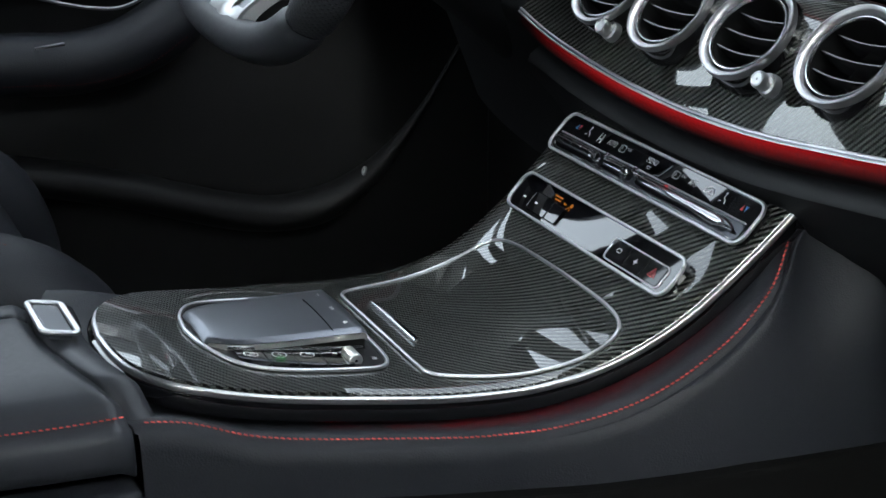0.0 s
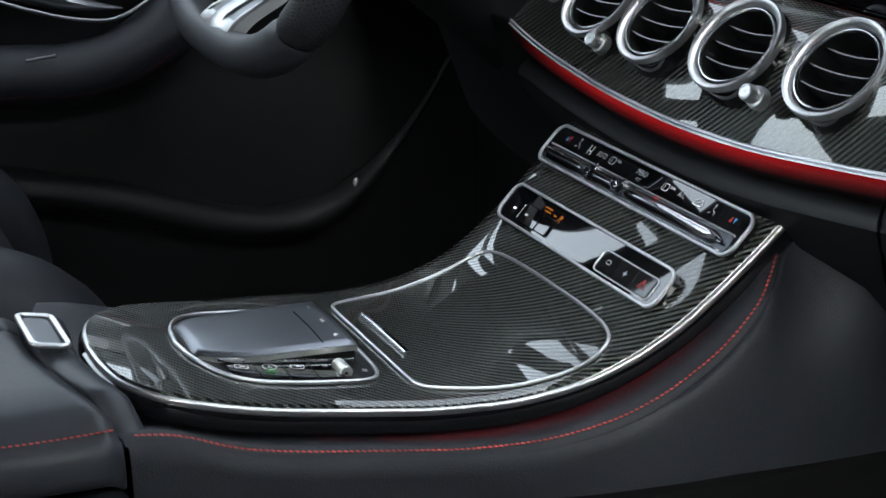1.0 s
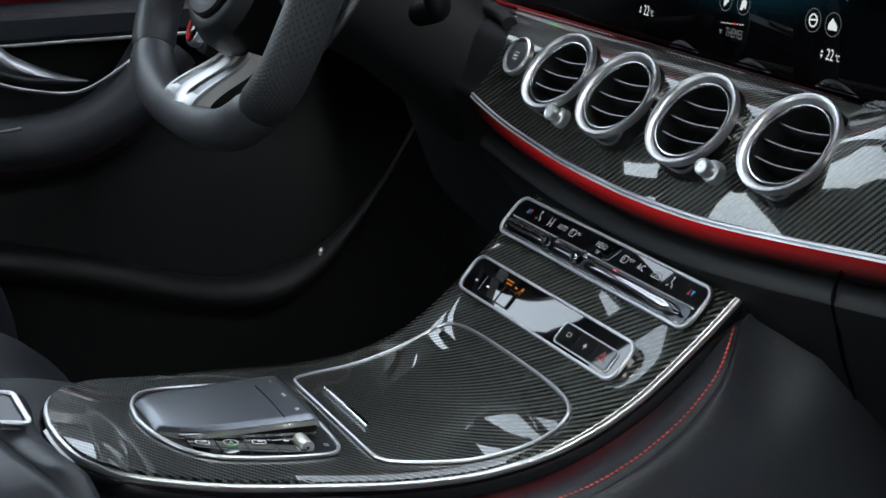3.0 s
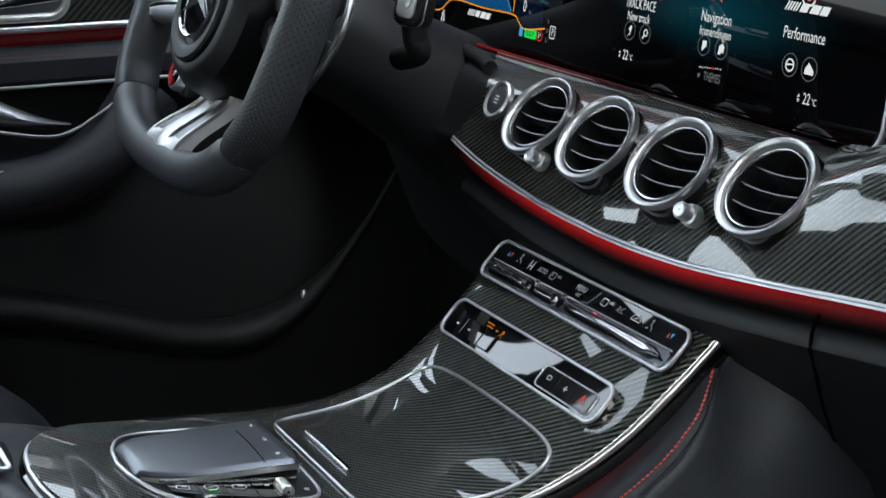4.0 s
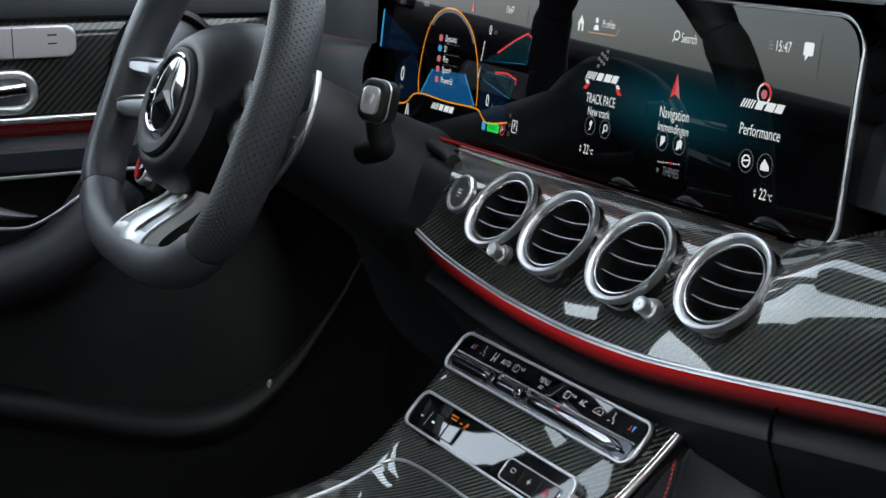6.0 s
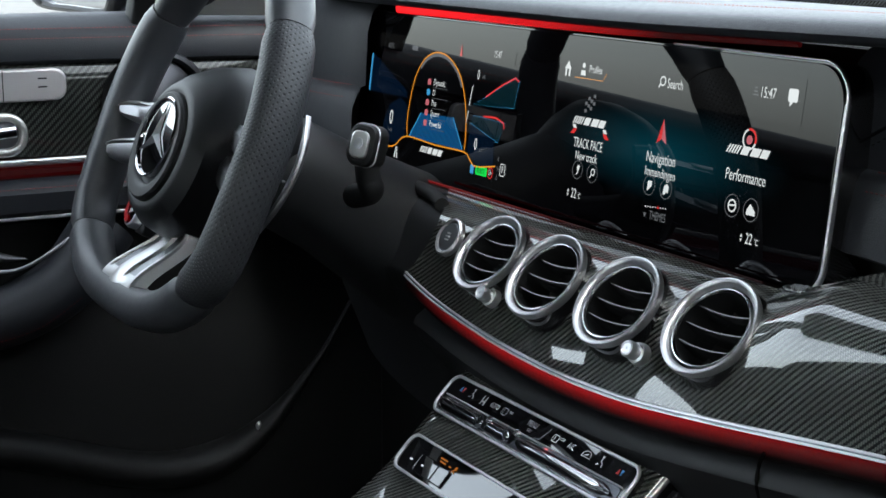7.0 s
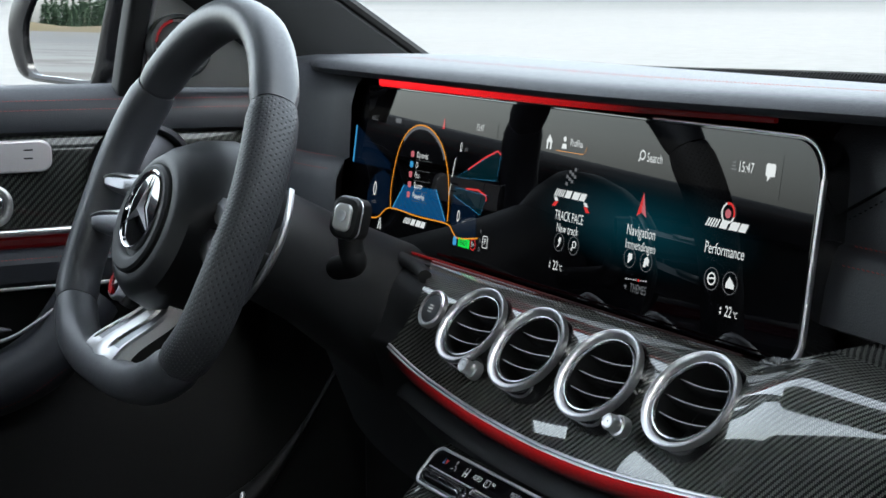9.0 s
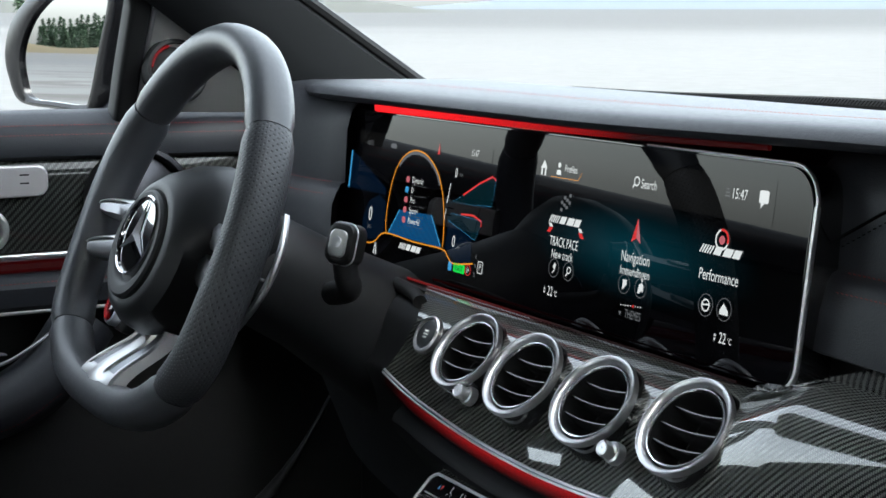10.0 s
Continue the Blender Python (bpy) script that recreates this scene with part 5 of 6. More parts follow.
for u, body in ((-0.0445, "MAX"), (0.0280, "REAR")):
    line("print", rounded(0.0070, 0.0056, 0.0014, 2), 0.0006, PRINT, on_slope(u - 0.002, ICON_V, 0.0016), climate, closed=True)
    line("print", [(-0.0016, -0.002), (-0.0008, 0), (-0.0016, 0.002)], 0.0005, PRINT, on_slope(u - 0.002, ICON_V, 0.0016), climate)
    printed(body, u + 0.0062, ICON_V + 0.0014, 0.0034, climate)
printed("MENU", -0.0065, ICON_V + 0.0012, 0.0066, climate)
printed("REST", -0.0060, ICON_V - 0.0042, 0.0036, climate)
line("print", [(0.004, -0.0065), (0.0105, -0.0052), (0.0150, 0.0030), (0.0160, 0.0060)], 0.0012, DARKMETAL, on_slope(0.0, ICON_V - 0.001, 0.0016), climate)
printed("A/C", 0.0470, ICON_V, 0.0070, climate)
line("print", [(-0.005, -0.002), (-0.004, 0.001), (-0.001, 0.003), (0.003, 0.003), (0.0055, 0.0002), (0.0055, -0.002), (-0.005, -0.002)], 0.0007, PRINT, on_slope(0.0665, ICON_V, 0.0016), climate)
line("print", [(-0.002, -0.001), (0.002, 0.001), (0.001, -0.001)], 0.0006, PRINT, on_slope(0.0665, ICON_V, 0.0016), climate)

# switch panel below
switches = thing("switch_panel", "gloss black switch panel with buttons in a silver frame", "control panel", (0, -0.15, 0.60))
SW = [(u, v) for u, v in rounded(0.226, 0.0305, 0.0095, 6, -0.010, -0.0400)]
slab("panel", SW, -0.008, 0.0006, GLOSS, switches, "mirror-like gloss black panel", m=FS)
sweep("frame", [FS @ Vector((u, v, 0.0008)) for u, v in SW], rounded(0.0024, 0.0026, 0.0008, 3), SATIN, switches, "satin silver frame", closed=True, up=FS.to_3x3() @ Vector((0, 0, 1)))
BW = [(u, v) for u, v in rounded(0.070, 0.0168, 0.004, 4, 0.058, -0.0435)]
sweep("button_rim", [FS @ Vector((u, v, 0.0010)) for u, v in BW], circle(0.0006, 6), SATIN, switches, "fine rim round the button row", closed=True)
buttons = []
for k in range(3):
    buttons.append(slab("button", rounded(0.0215, 0.0150, 0.0015, 3, 0.0355 + 0.0225 * k, -0.0435), -0.001, 0.0013, mat("button_grey", (0.010, 0.010, 0.011), 0.04) if k == 0 else bpy.data.materials["button_grey"], switches, "smooth dark grey button", m=FS, edge=0.0005))
line("print", [(0, 0.0036), (-0.0042, -0.003), (0.0042, -0.003), (0, 0.0036)], 0.0009, PRINT_RED, on_switch(0.0805, -0.0435, 0.0016), buttons[2], "red hazard triangle")
line("print", [(0, 0.0016), (-0.002, -0.0018), (0.002, -0.0018), (0, 0.0016)], 0.0006, PRINT_RED, on_switch(0.0805, -0.0435, 0.0016), buttons[2])
flat("print", [(0, 0.003), (-0.0008, 0.0006), (-0.003, 0), (-0.0008, -0.0008), (0, -0.003), (0.0008, -0.0008), (0.003, 0), (0.0008, 0.0006)], PRINT, on_switch(0.058, -0.0435, 0.0016), buttons[1])
line("print", rounded(0.0048, 0.0030, 0.001, 2), 0.0006, PRINT, on_switch(0.0355, -0.0425, 0.0016), buttons[0], closed=True)
slab("shutter", rounded(0.026, 0.0165, 0.0015, 3, -0.078, -0.0435), -0.001, 0.0022, GLOSS, switches, "gloss black shutter", m=FS, edge=0.0008)
slab("shutter", rounded(0.016, 0.0150, 0.0015, 3, -0.056, -0.0440), -0.001, 0.0024, GLOSS, switches, "gloss black shutter", m=FS, edge=0.0008)
for k, (w, du, dv) in enumerate(((0.011, 0.0, 0.0), (0.009, 0.001, -0.0026), (0.004, 0.0120, -0.0026))):
    flat("print", rounded(w, 0.0013, 0.0003, 1, -0.066 + du, -0.0310 + dv), PRINT_AMBER, on_switch(0, 0, 0.0010), switches, "amber warning print")
flat("print", circle(0.0018, 10), PRINT_AMBER, on_switch(-0.0455, -0.0325, 0.0010), switches)
line("print", [(-0.0025, -0.004), (0.0, 0.0), (0.003, -0.003)], 0.0009, PRINT_AMBER, on_switch(-0.0475, -0.0340, 0.0010), switches)
for u in (-0.102, -0.0835):
    flat("print", rounded(0.004, 0.0016, 0.0004, 1), PRINT, on_switch(u, -0.0440, 0.0025), switches)
line("print", [(-0.0925, -0.0370), (-0.0925, -0.0500)], 0.0006, PRINT, on_switch(0, 0, 0.0024), switches)
for u in (-0.018, 0.006):
    flat("print", rounded(0.0046, 0.0016, 0.0004, 1), PRINT, on_slope(u, 0.0385, 0.0012), console)

# ---- armrest behind the console ----
armrest = thing("armrest", "black leather armrest lid with red stitching", "armrest", (0, -0.75, FLOOR))
rows = []


def arm_top(y):
    return 0.6045 + 0.010 * smoothstep(-0.53, -0.75, y)


for i in range(44):
    y = -0.5480 - 0.46 * (i / 43) ** 1.5
    front = 1 - smoothstep(0.0, 0.008, -0.5480 - y)
    top = arm_top(y) - 0.005 * front
    e = 0.1245 + 0.004 * smoothstep(-0.53, -0.8, y) - 0.003 * front
    sec = [(0, top), (e - 0.09, top), (e - 0.05, top - 0.0005), (e - 0.02, top - 0.0035), (e - 0.008, top - 0.008), (e - 0.003, top - 0.0144), (e - 0.001, top - 0.0142), (e + 0.004, top - 0.023), (e + 0.0055, top - 0.034), (e + 0.004, top - 0.041), (e - 0.002, top - 0.0445), (e - 0.020, top - 0.0450)]
    sec = [(x, z - (0.005 * smoothstep(-0.75, -0.53, y) if k > 4 else 0)) for k, (x, z) in enumerate(sec)]
    bow = [0.030 * min(1.0, (x / 0.12) ** 2) * (1 - smoothstep(0.0, 0.15, -0.548 - y)) for x, z in sec]
    # the driver's half falls away beyond the parting line
    far = [(-0.0125, top), (-0.0150, top - 0.0012), (-0.0160, top - 0.0045), (-0.0172, top - 0.0045), (-0.0182, top - 0.0012), (-0.0210, top - 0.0002), (-0.040, top - 0.0018), (-0.052, top - 0.0065), (-0.062, top - 0.014), (-0.075, top - 0.026), (-0.088, top - 0.045)]
    rows.append([(x, y + 0.030 * (x / 0.12) ** 2 * (1 - smoothstep(0.0, 0.15, -0.548 - y)), z) for x, z in reversed(far)] + [(x, y + b, z) for (x, z), b in zip(sec, bow)])
# smoother leather, its colour also lightened to stand in for more light
NAPPA_LIT = leather("smooth_armrest_leather_lit", (0.0200, 0.0215, 0.0262), 0.46, 1500, 0.10)
nodes(NAPPA_LIT)[2].inputs["Specular IOR Level"].default_value = 0.34
grid("lid", rows, NAPPA_LIT, armrest, "padded black leather lid", caps=True, sharp=80)
box("inner_core", (0.150, 0.430, 0.06), BLACK, armrest, m=pose(0.02, -0.775, 0.545), bevel=0.004)
# leather collar between the lid and the carbon panel, with a seam near its end
rows = []
for x in np.linspace(-0.085, 0.1165, 44):
    y0 = -0.5442 + 0.030 * min(1.0, (x / 0.12) ** 2)
    z = 0.6000 - 0.022 * smoothstep(0.084, 0.1165, x) - 0.030 * smoothstep(-0.045, -0.085, x) - 0.0016 * math.exp(-((x - 0.1060) / 0.0013) ** 2)
    w = 0.026 - 0.006 * smoothstep(0.06, 0.12, x)
    rows.append([(x, y0 + a * w, z + h) for a, h in ((0.0, -0.020), (0.0, -0.003), (0.10, -0.0004), (0.35, 0.0), (0.75, -0.0022), (1.0, -0.008), (1.15, -0.018), (1.2, -0.030))])
grid("collar", rows, NAPPA_LIT, console, "smooth leather collar behind the panel", sharp=80)
stitches("stitching", [(0.1245 + 0.004 * smoothstep(-0.53, -0.8, y) - 0.0045, y, arm_top(y) - 0.0120 - 0.005 * smoothstep(-0.75, -0.53, y)) for y in np.linspace(-1.0, -0.522, 110)], armrest, up=Vector((0.4, 0, 0.92)), lift=0.0016)
box("base", (0.274, 0.545, 0.355), LEATHER, armrest, "black leather base", m=pose(0, -0.787, 0.3705), bevel=0.010)
latch = thing("armrest_latch", "satin silver armrest latch button", "button", (0, -0.535, 0.60))
LM = pose(-0.002, -0.5350, 0.6045, -12, 0, 0)
LO = rounded(0.054, 0.022, 0.005, 4)
sweep("frame", [LM @ Vector((x, y, 0.001)) for x, y in LO], rounded(0.0042, 0.0030, 0.0012, 3), SATIN, latch, "satin silver frame", closed=True)
slab("key", rounded(0.050, 0.016, 0.003, 3), -0.004, 0.0006, mat("latch_grey", (0.10, 0.105, 0.12), 0.28, 0.6), latch, "smoked grey key", m=LM, edge=0.0008)

# ---- steering wheel ----
WM = pose(-0.3665, -0.2397, 0.8333, 67, 0, 0) @ Matrix.Scale(1.047, 4)
wheel = thing("steering_wheel", "flat-bottomed black leather steering wheel with silver spokes", "steering wheel")
wheel.matrix_basis = WM
RIM = 0.168


def rim_point(a):
    c, d = math.cos(a), math.sin(a)
    if d >= 0:
        return Vector((RIM * c, RIM * d, 0))
    n = 2 + 0.9 * smoothstep(0.0, 0.4, -d)  # the lower half is squared off to a flat base
    return Vector((RIM * math.copysign(abs(c) ** (2 / n), c), -(RIM - 0.0215 * smoothstep(0.0, 0.8, -d)) * abs(d) ** (2 / n), 0))


def rim_section(k):
    """Oval grip, fuller on the sides."""
    r = 0.0175 + 0.0022 * k
    return [(r * 0.92 * math.copysign(abs(math.cos(b)) ** 0.85, math.cos(b)), r * 1.12 * math.copysign(abs(math.sin(b)) ** 0.85, math.sin(b))) for b in (2 * math.pi * i / 20 - math.pi / 2 for i in range(20))]


def rim_piece(name, a0, a1, material, label, puff=0.0):
    n = max(6, int(abs(a1 - a0) / 4))
    rows, uvs = [], []
    run = 0.0
    for i in range(n + 1):
        a = radians(a0 + (a1 - a0) * i / n)
        p = rim_point(a)
        t = (rim_point(a + 0.01) - rim_point(a - 0.01)).normalized()
        side = t.cross(Vector((0, 0, 1)))
        end = min(1.0, 0.90 + 0.10 * smoothstep(0, 0.02, i / n), 0.90 + 0.10 * smoothstep(0, 0.02, 1 - i / n))
        bulge = puff * (math.exp(-((a0 + (a1 - a0) * i / n - 25) / 16) ** 2) + math.exp(-((a0 + (a1 - a0) * i / n - 155) / 16) ** 2))
        rows.append([p + side * (u * end * (1 + bulge)) + Vector((0, 0, w * end * (1 + bulge))) for u, w in rim_section(0)])
        run = RIM * radians(a0 + (a1 - a0) * i / n)
        uvs += [(run, 0.118 * j / 20) for j in range(20)]
    return grid(name, rows, material, wheel, label, wrap=True, caps=True, uvs=uvs)


rim_piece("rim_top", 35.5, 144.5, SMOOTH, "smooth black leather rim")
rim_piece("rim_grip", -40, 35, HOLES, "perforated black leather grip", 0.06)
rim_piece("rim_grip", 145, 220, SMOOTH, "smooth black leather grip", 0.06)
rim_piece("rim_bottom", 220.5, 319.5, SMOOTH, "smooth black leather flat base")

HUBC = Vector((0.0, -0.018, 0.0))


def hub_ring(r, h, lift=0.0):
    out = []
    for i in range(40):
        b = 2 * math.pi * i / 40
        f = 1 - (0.32 * max(0.0, 0.25 - math.sin(b)) ** 0.5 if h < -0.005 else 0.0)  # the back narrows towards the lower spoke
        out.append((HUBC.x + r * 1.04 * f * math.cos(b), HUBC.y + lift + r * 0.95 * (f if h < -0.04 else 1) * math.sin(b), h))
    return out


grid("airbag_cover", [hub_ring(r, h, l) for r, h, l in ((0.038, -0.105, 0.020), (0.050, -0.085, 0.020), (0.066, -0.060, 0.018), (0.0800, -0.035, 0.012), (0.0790, -0.012, 0.005), (0.070, 0.006, 0.001), (0.060, 0.0160, 0.0), (0.053, 0.0185, 0.0), (0.0500, 0.0170, 0.0), (0.0475, 0.0165, 0.0), (0.001, 0.0165, 0.0))], TRIM, wheel, "soft dark grey hub cover", wrap=True, flip=True, sharp=50)
grid("hub_rim", [hub_ring(r, h) for r, h in ((0.0500, 0.014), (0.0494, 0.0205), (0.0470, 0.0225), (0.0400, 0.0220), (0.0360, 0.0205), (0.0340, 0.0170))], BLACK, wheel, "raised dark collar", wrap=True, flip=True)
EM = Matrix.Translation(HUBC + Vector((0.002, 0.0070, 0.0205))) @ Matrix.Diagonal((0.95, 0.86, 1, 1))
disc_part = lathe("emblem_disc", [(0.0385, -0.003), (0.0385, 0.0012), (0.001, 0.0018)], GLOSS, wheel, "gloss black emblem disc", 40, m=EM)
lathe("emblem_ring", [(0.0372, 0.0), (0.0375, 0.0030), (0.0388, 0.0038), (0.0402, 0.0028), (0.0404, -0.003)], BRIGHT, disc_part, "bright chrome emblem ring", 44, m=EM)
bm = bmesh.new()
tip = bm.verts.new(EM @ Vector((0, 0, 0.0065)))
ring = []
for k in range(6):
    a = radians(90 + 60 * k)
    r = 0.0368 if k % 2 == 0 else 0.0056
    ring.append(bm.verts.new(EM @ Vector((r * math.cos(a), r * math.sin(a), 0.0022))))
for k in range(6):
    bm.faces.new((ring[k], ring[(k + 1) % 6], tip))
part("emblem", bm, SATIN, disc_part, "plain chrome three-armed emblem", smooth=False)
# twin side spokes
for s in (-1, 1):
    for y0, y1, w0, w1 in ((0.010, 0.001, 0.012, 0.0080), (-0.019, -0.039, 0.014, 0.0090)):
        body, cap = [], []
        for i in range(17):
            t = i / 16
            x = s * (0.070 + 0.092 * t)
            y = y0 + (y1 - y0) * t
            w = w0 + (w1 - w0) * t
            z = -0.014 + 0.024 * t ** 1.4
            w *= 1 - 0.55 * smoothstep(0.78, 1.0, t)
            body.append([Vector((x, y + dy * w, z + dz)) for dy, dz in ((-1, -0.012), (-0.9, 0.0), (-0.5, 0.003), (0.4, 0.004), (0.9, 0.001), (1, -0.012))])
            if t >= 0.40:
                k = smoothstep(0.40, 0.60, t)
                inner = 0.62 - 0.9 * smoothstep(0.84, 1.0, t)
                cap.append([Vector((x, y + dy * w, z + dz * k)) for dy, dz in ((inner, 0.0040), (inner + 0.12, 0.0052), (0.88, 0.0040), (1.06, 0.0005), (1.06, -0.006))])
        spoke = grid("spoke", body, MIDMETAL, wheel, "smoked satin spoke finger", flip=s < 0, sharp=30)
        grid("spoke_cap", cap, SPOKE, spoke, "bright silver spoke edge", flip=s < 0, sharp=30)
# lower double spoke
rows = []
for i in range(21):
    t = i / 20
    w = 0.030 + 0.013 * t ** 1.4
    y = -0.078 - 0.0685 * t
    z = -0.022 + 0.0345 * smoothstep(0, 0.85, t)
    g = 0.0027 * (1 - smoothstep(0.66, 0.72, t))
    rows.append([Vector((u * w, y, z + dz)) for u, dz in ((-1, -0.012), (-1, -0.001), (-0.93, 0.0015), (-0.84, 0.0015), (-0.80, 0.0015 - g), (-0.34, 0.0015 - g), (-0.28, 0.0024), (0.0, 0.0036), (0.28, 0.0024), (0.34, 0.0015 - g), (0.80, 0.0015 - g), (0.84, 0.0015), (0.93, 0.0015), (1, -0.001), (1, -0.012))])
lower_spoke = grid("lower_spoke", rows, SPOKE, wheel, "brushed silver lower spoke", caps=True, sharp=25)
for s in (-1, 1):
    rows = []
    for i in range(13):
        t = 0.05 + 0.62 * i / 12
        w = 0.030 + 0.013 * t ** 1.4
        y, z = -0.078 - 0.0685 * t, -0.022 + 0.0345 * smoothstep(0, 0.85, t)
        rows.append([Vector((s * a * w, y, z - 0.0004)) for a in (0.36, 0.55, 0.78)])
    grid("spoke_inlay", rows, DARKMETAL, lower_spoke, "dark inlay in the spoke")
for k in range(3):
    flat("mark", [(-0.040 + 0.0030 * k, -0.1425), (-0.0388 + 0.0030 * k, -0.1425), (-0.0366 + 0.0030 * k, -0.1380), (-0.0378 + 0.0030 * k, -0.1380)], SEAM, Matrix.Translation((0.003, 0, 0.0146)), lower_spoke)
for k in range(3):
    flat("mark", rounded(0.0042, 0.0040, 0.0004, 1, -0.0285 + 0.0058 * k, -0.1403), SEAM, Matrix.Translation((0.003, 0, 0.0146)), lower_spoke)
# drive-mode dial under the hub
DM = Matrix.Translation((-0.056, -0.077, -0.004))
dial = lathe("dial", [(0.012, -0.02), (0.0155, -0.018), (0.0160, 0.002), (0.0145, 0.005), (0.0130, 0.0055)], SATIN, wheel, "silver rimmed mode dial", 28, m=DM)
lathe("dial_face", [(0.0135, 0.0045), (0.001, 0.0060)], GLOSS, dial, "glossy dial face", 28, m=DM)
flat("dial_mark", [(0.0115 * math.cos(radians(a)), 0.0115 * math.sin(radians(a))) for a in range(150, 290, 10)] + [(0.006 * math.cos(radians(a)), 0.006 * math.sin(radians(a))) for a in range(280, 150, -10)], RED, DM @ Matrix.Translation((0, 0, 0.0064)), dial, "red dial mark")
flat("dial_mark", [(0, -0.004), (0.008, -0.001), (0.005, 0.004)], PRINT, DM @ Matrix.Translation((0, 0, 0.0066)), dial)
box("dial_pod", (0.026, 0.018, 0.03), BLACK, wheel, m=pose(-0.048, -0.086, -0.022), bevel=0.005)
# shift paddles
for s in (-1, 1):
    rows = []
    for i in range(15):
        t = i / 14
        y = 0.045 - 0.100 * t
        x = s * (0.098 + 0.034 * math.sin(math.pi * (0.20 + 0.75 * t)))
        w = 0.0042 * min(1.0, 0.35 + 3 * t, 0.35 + 3 * (1 - t))
        rows.append([Vector((x - w, y, -0.0475)), Vector((x - w * 0.8, y, -0.0445)), Vector((x + w * 0.8, y, -0.0438)), Vector((x + w, y, -0.0460)), Vector((x + w * 0.7, y, -0.0485))])
    grid("shift_paddle", rows, PADDLE, wheel, "smoked satin shift paddle", wrap=True, caps=True, sharp=35)
    box("paddle_arm", (0.05, 0.022, 0.010), BLACK, wheel, m=pose(s * 0.085, -0.02, -0.052), bevel=0.003)

# ---- steering column with stalk ----
column = thing("steering_column", "black plastic steering column shroud", "steering column", (-0.30, -0.10, 0.70))
rows = []
for z, r, dy in ((-0.058, 0.042, 0.020), (-0.066, 0.049, 0.019), (-0.090, 0.052, 0.018), (-0.14, 0.054, 0.012), (-0.22, 0.066, 0.0), (-0.30, 0.085, -0.01)):
    rows.append([WM @ Vector((r * 1.10 * math.copysign(abs(math.cos(b)) ** 0.85, math.cos(b)), -0.020 + dy + r * 0.95 * math.copysign(abs(math.sin(b)) ** 0.85, math.sin(b)), z)) for b in (2 * math.pi * i / 36 for i in range(36))])
grid("shroud", rows, TRIM, column, "soft dark plastic shroud", wrap=True, caps=True, sharp=60)
stalk = thing("gear_stalk", "black gear stalk with a silver button", "lever", (-0.215, -0.15, 0.80))
sweep("arm", spline([(-0.265, -0.126, 0.784), (-0.214, -0.135, 0.796), (-0.209, -0.139, 0.808), (-0.2085, -0.1405, 0.820)], 6), circle(0.0105, 14), BLACK, stalk, "black lever arm", up=(0, 1, 0))
SK = pose(-0.2055, -0.1425, 0.8355, 78, 6, 28) @ Matrix.Scale(0.90, 4)
slab("head", rounded(0.0300, 0.0380, 0.010, 5), -0.012, 0.0100, BLACK, stalk, "black lever head", m=SK, edge=0.004)
sweep("head_line", [SK @ Vector((x, y, 0.003)) for x, y in rounded(0.0306, 0.0386, 0.010, 5)], circle(0.0006, 6), SATIN, stalk, "thin silver line round the head", closed=True)
park = slab("key", rounded(0.0190, 0.0250, 0.006, 5), 0.008, 0.0122, BRUSHED, stalk, "satin silver park key", m=SK, edge=0.0015)
lathe("key_dimple", [(0.0052, 0.0), (0.0050, 0.0008), (0.001, 0.0002)], SATIN, park, n=20, m=SK @ Matrix.Translation((0, 0.001, 0.0124)))

# ---- driver's door ----
door = thing("door_1", "closed driver's door with carbon trim and red light strip", "door", (-0.77, -0.40, FLOOR), kind="structure")


def door_strip(name, sec, material, label="", y0=-1.02, y1=0.16, n=40, flip=False, rise=0.0, bend=0.0):
    rows, uvs, arcs = [], [], [0.0]
    for a, b in zip(sec, sec[1:]):
        arcs.append(arcs[-1] + math.dist(a, b))
    for i in range(n + 1):
        y = y0 + (y1 - y0) * i / n
        dx = 0.05 * smoothstep(-0.25, 0.20, y) * bend
        rows.append([(x + dx, y, z + rise * (y + 0.3)) for x, z in sec])
        uvs += [(y, s) for s in arcs]
    return grid(name, rows, material, door, label, uvs=uvs, flip=flip)


door_strip("sill_pad", [(-0.845, 0.893), (-0.830, 0.912), (-0.800, 0.916), (-0.775, 0.912), (-0.757, 0.901), (-0.748, 0.886), (-0.750, 0.868), (-0.764, 0.863)], LEATHER, "black leather window sill pad", bend=0.6, rise=-0.010)
for dz in (0.0, 0.010):
    path = [(-0.7515 + 0.03 * smoothstep(-0.25, 0.20, y) + dz * -0.55, y, 0.8905 + dz - 0.010 * (y + 0.3)) for y in np.linspace(-0.9, 0.14, 60)]
    stitches("stitching", path, door, 0.0045, (0.0034, 0.0008), up=Vector((0.75, 0, 0.66)), lift=0.0012)
door_strip("carbon_trim", [(-0.764, 0.8645), (-0.760, 0.857), (-0.758, 0.84), (-0.757, 0.80), (-0.757, 0.764)], CARBON_DOOR, "glossy carbon fibre door trim", bend=0.6)
sweep("chrome_strip", [(-0.752 + 0.03 * smoothstep(-0.25, 0.20, y), y, 0.7595) for y in np.linspace(-1.0, 0.14, 30)], rounded(0.008, 0.0075, 0.002, 3), SATIN, door, "satin silver strip")
door_strip("light_strip", [(-0.757, 0.7565), (-0.753, 0.752), (-0.753, 0.746), (-0.757, 0.742)], RED_DIM, "dim red light strip", bend=0.6)
door_strip("middle_pad", [(-0.757, 0.742), (-0.742, 0.738), (-0.734, 0.728), (-0.735, 0.708), (-0.745, 0.700)], LEATHER, "dark leather pad", bend=0.6)
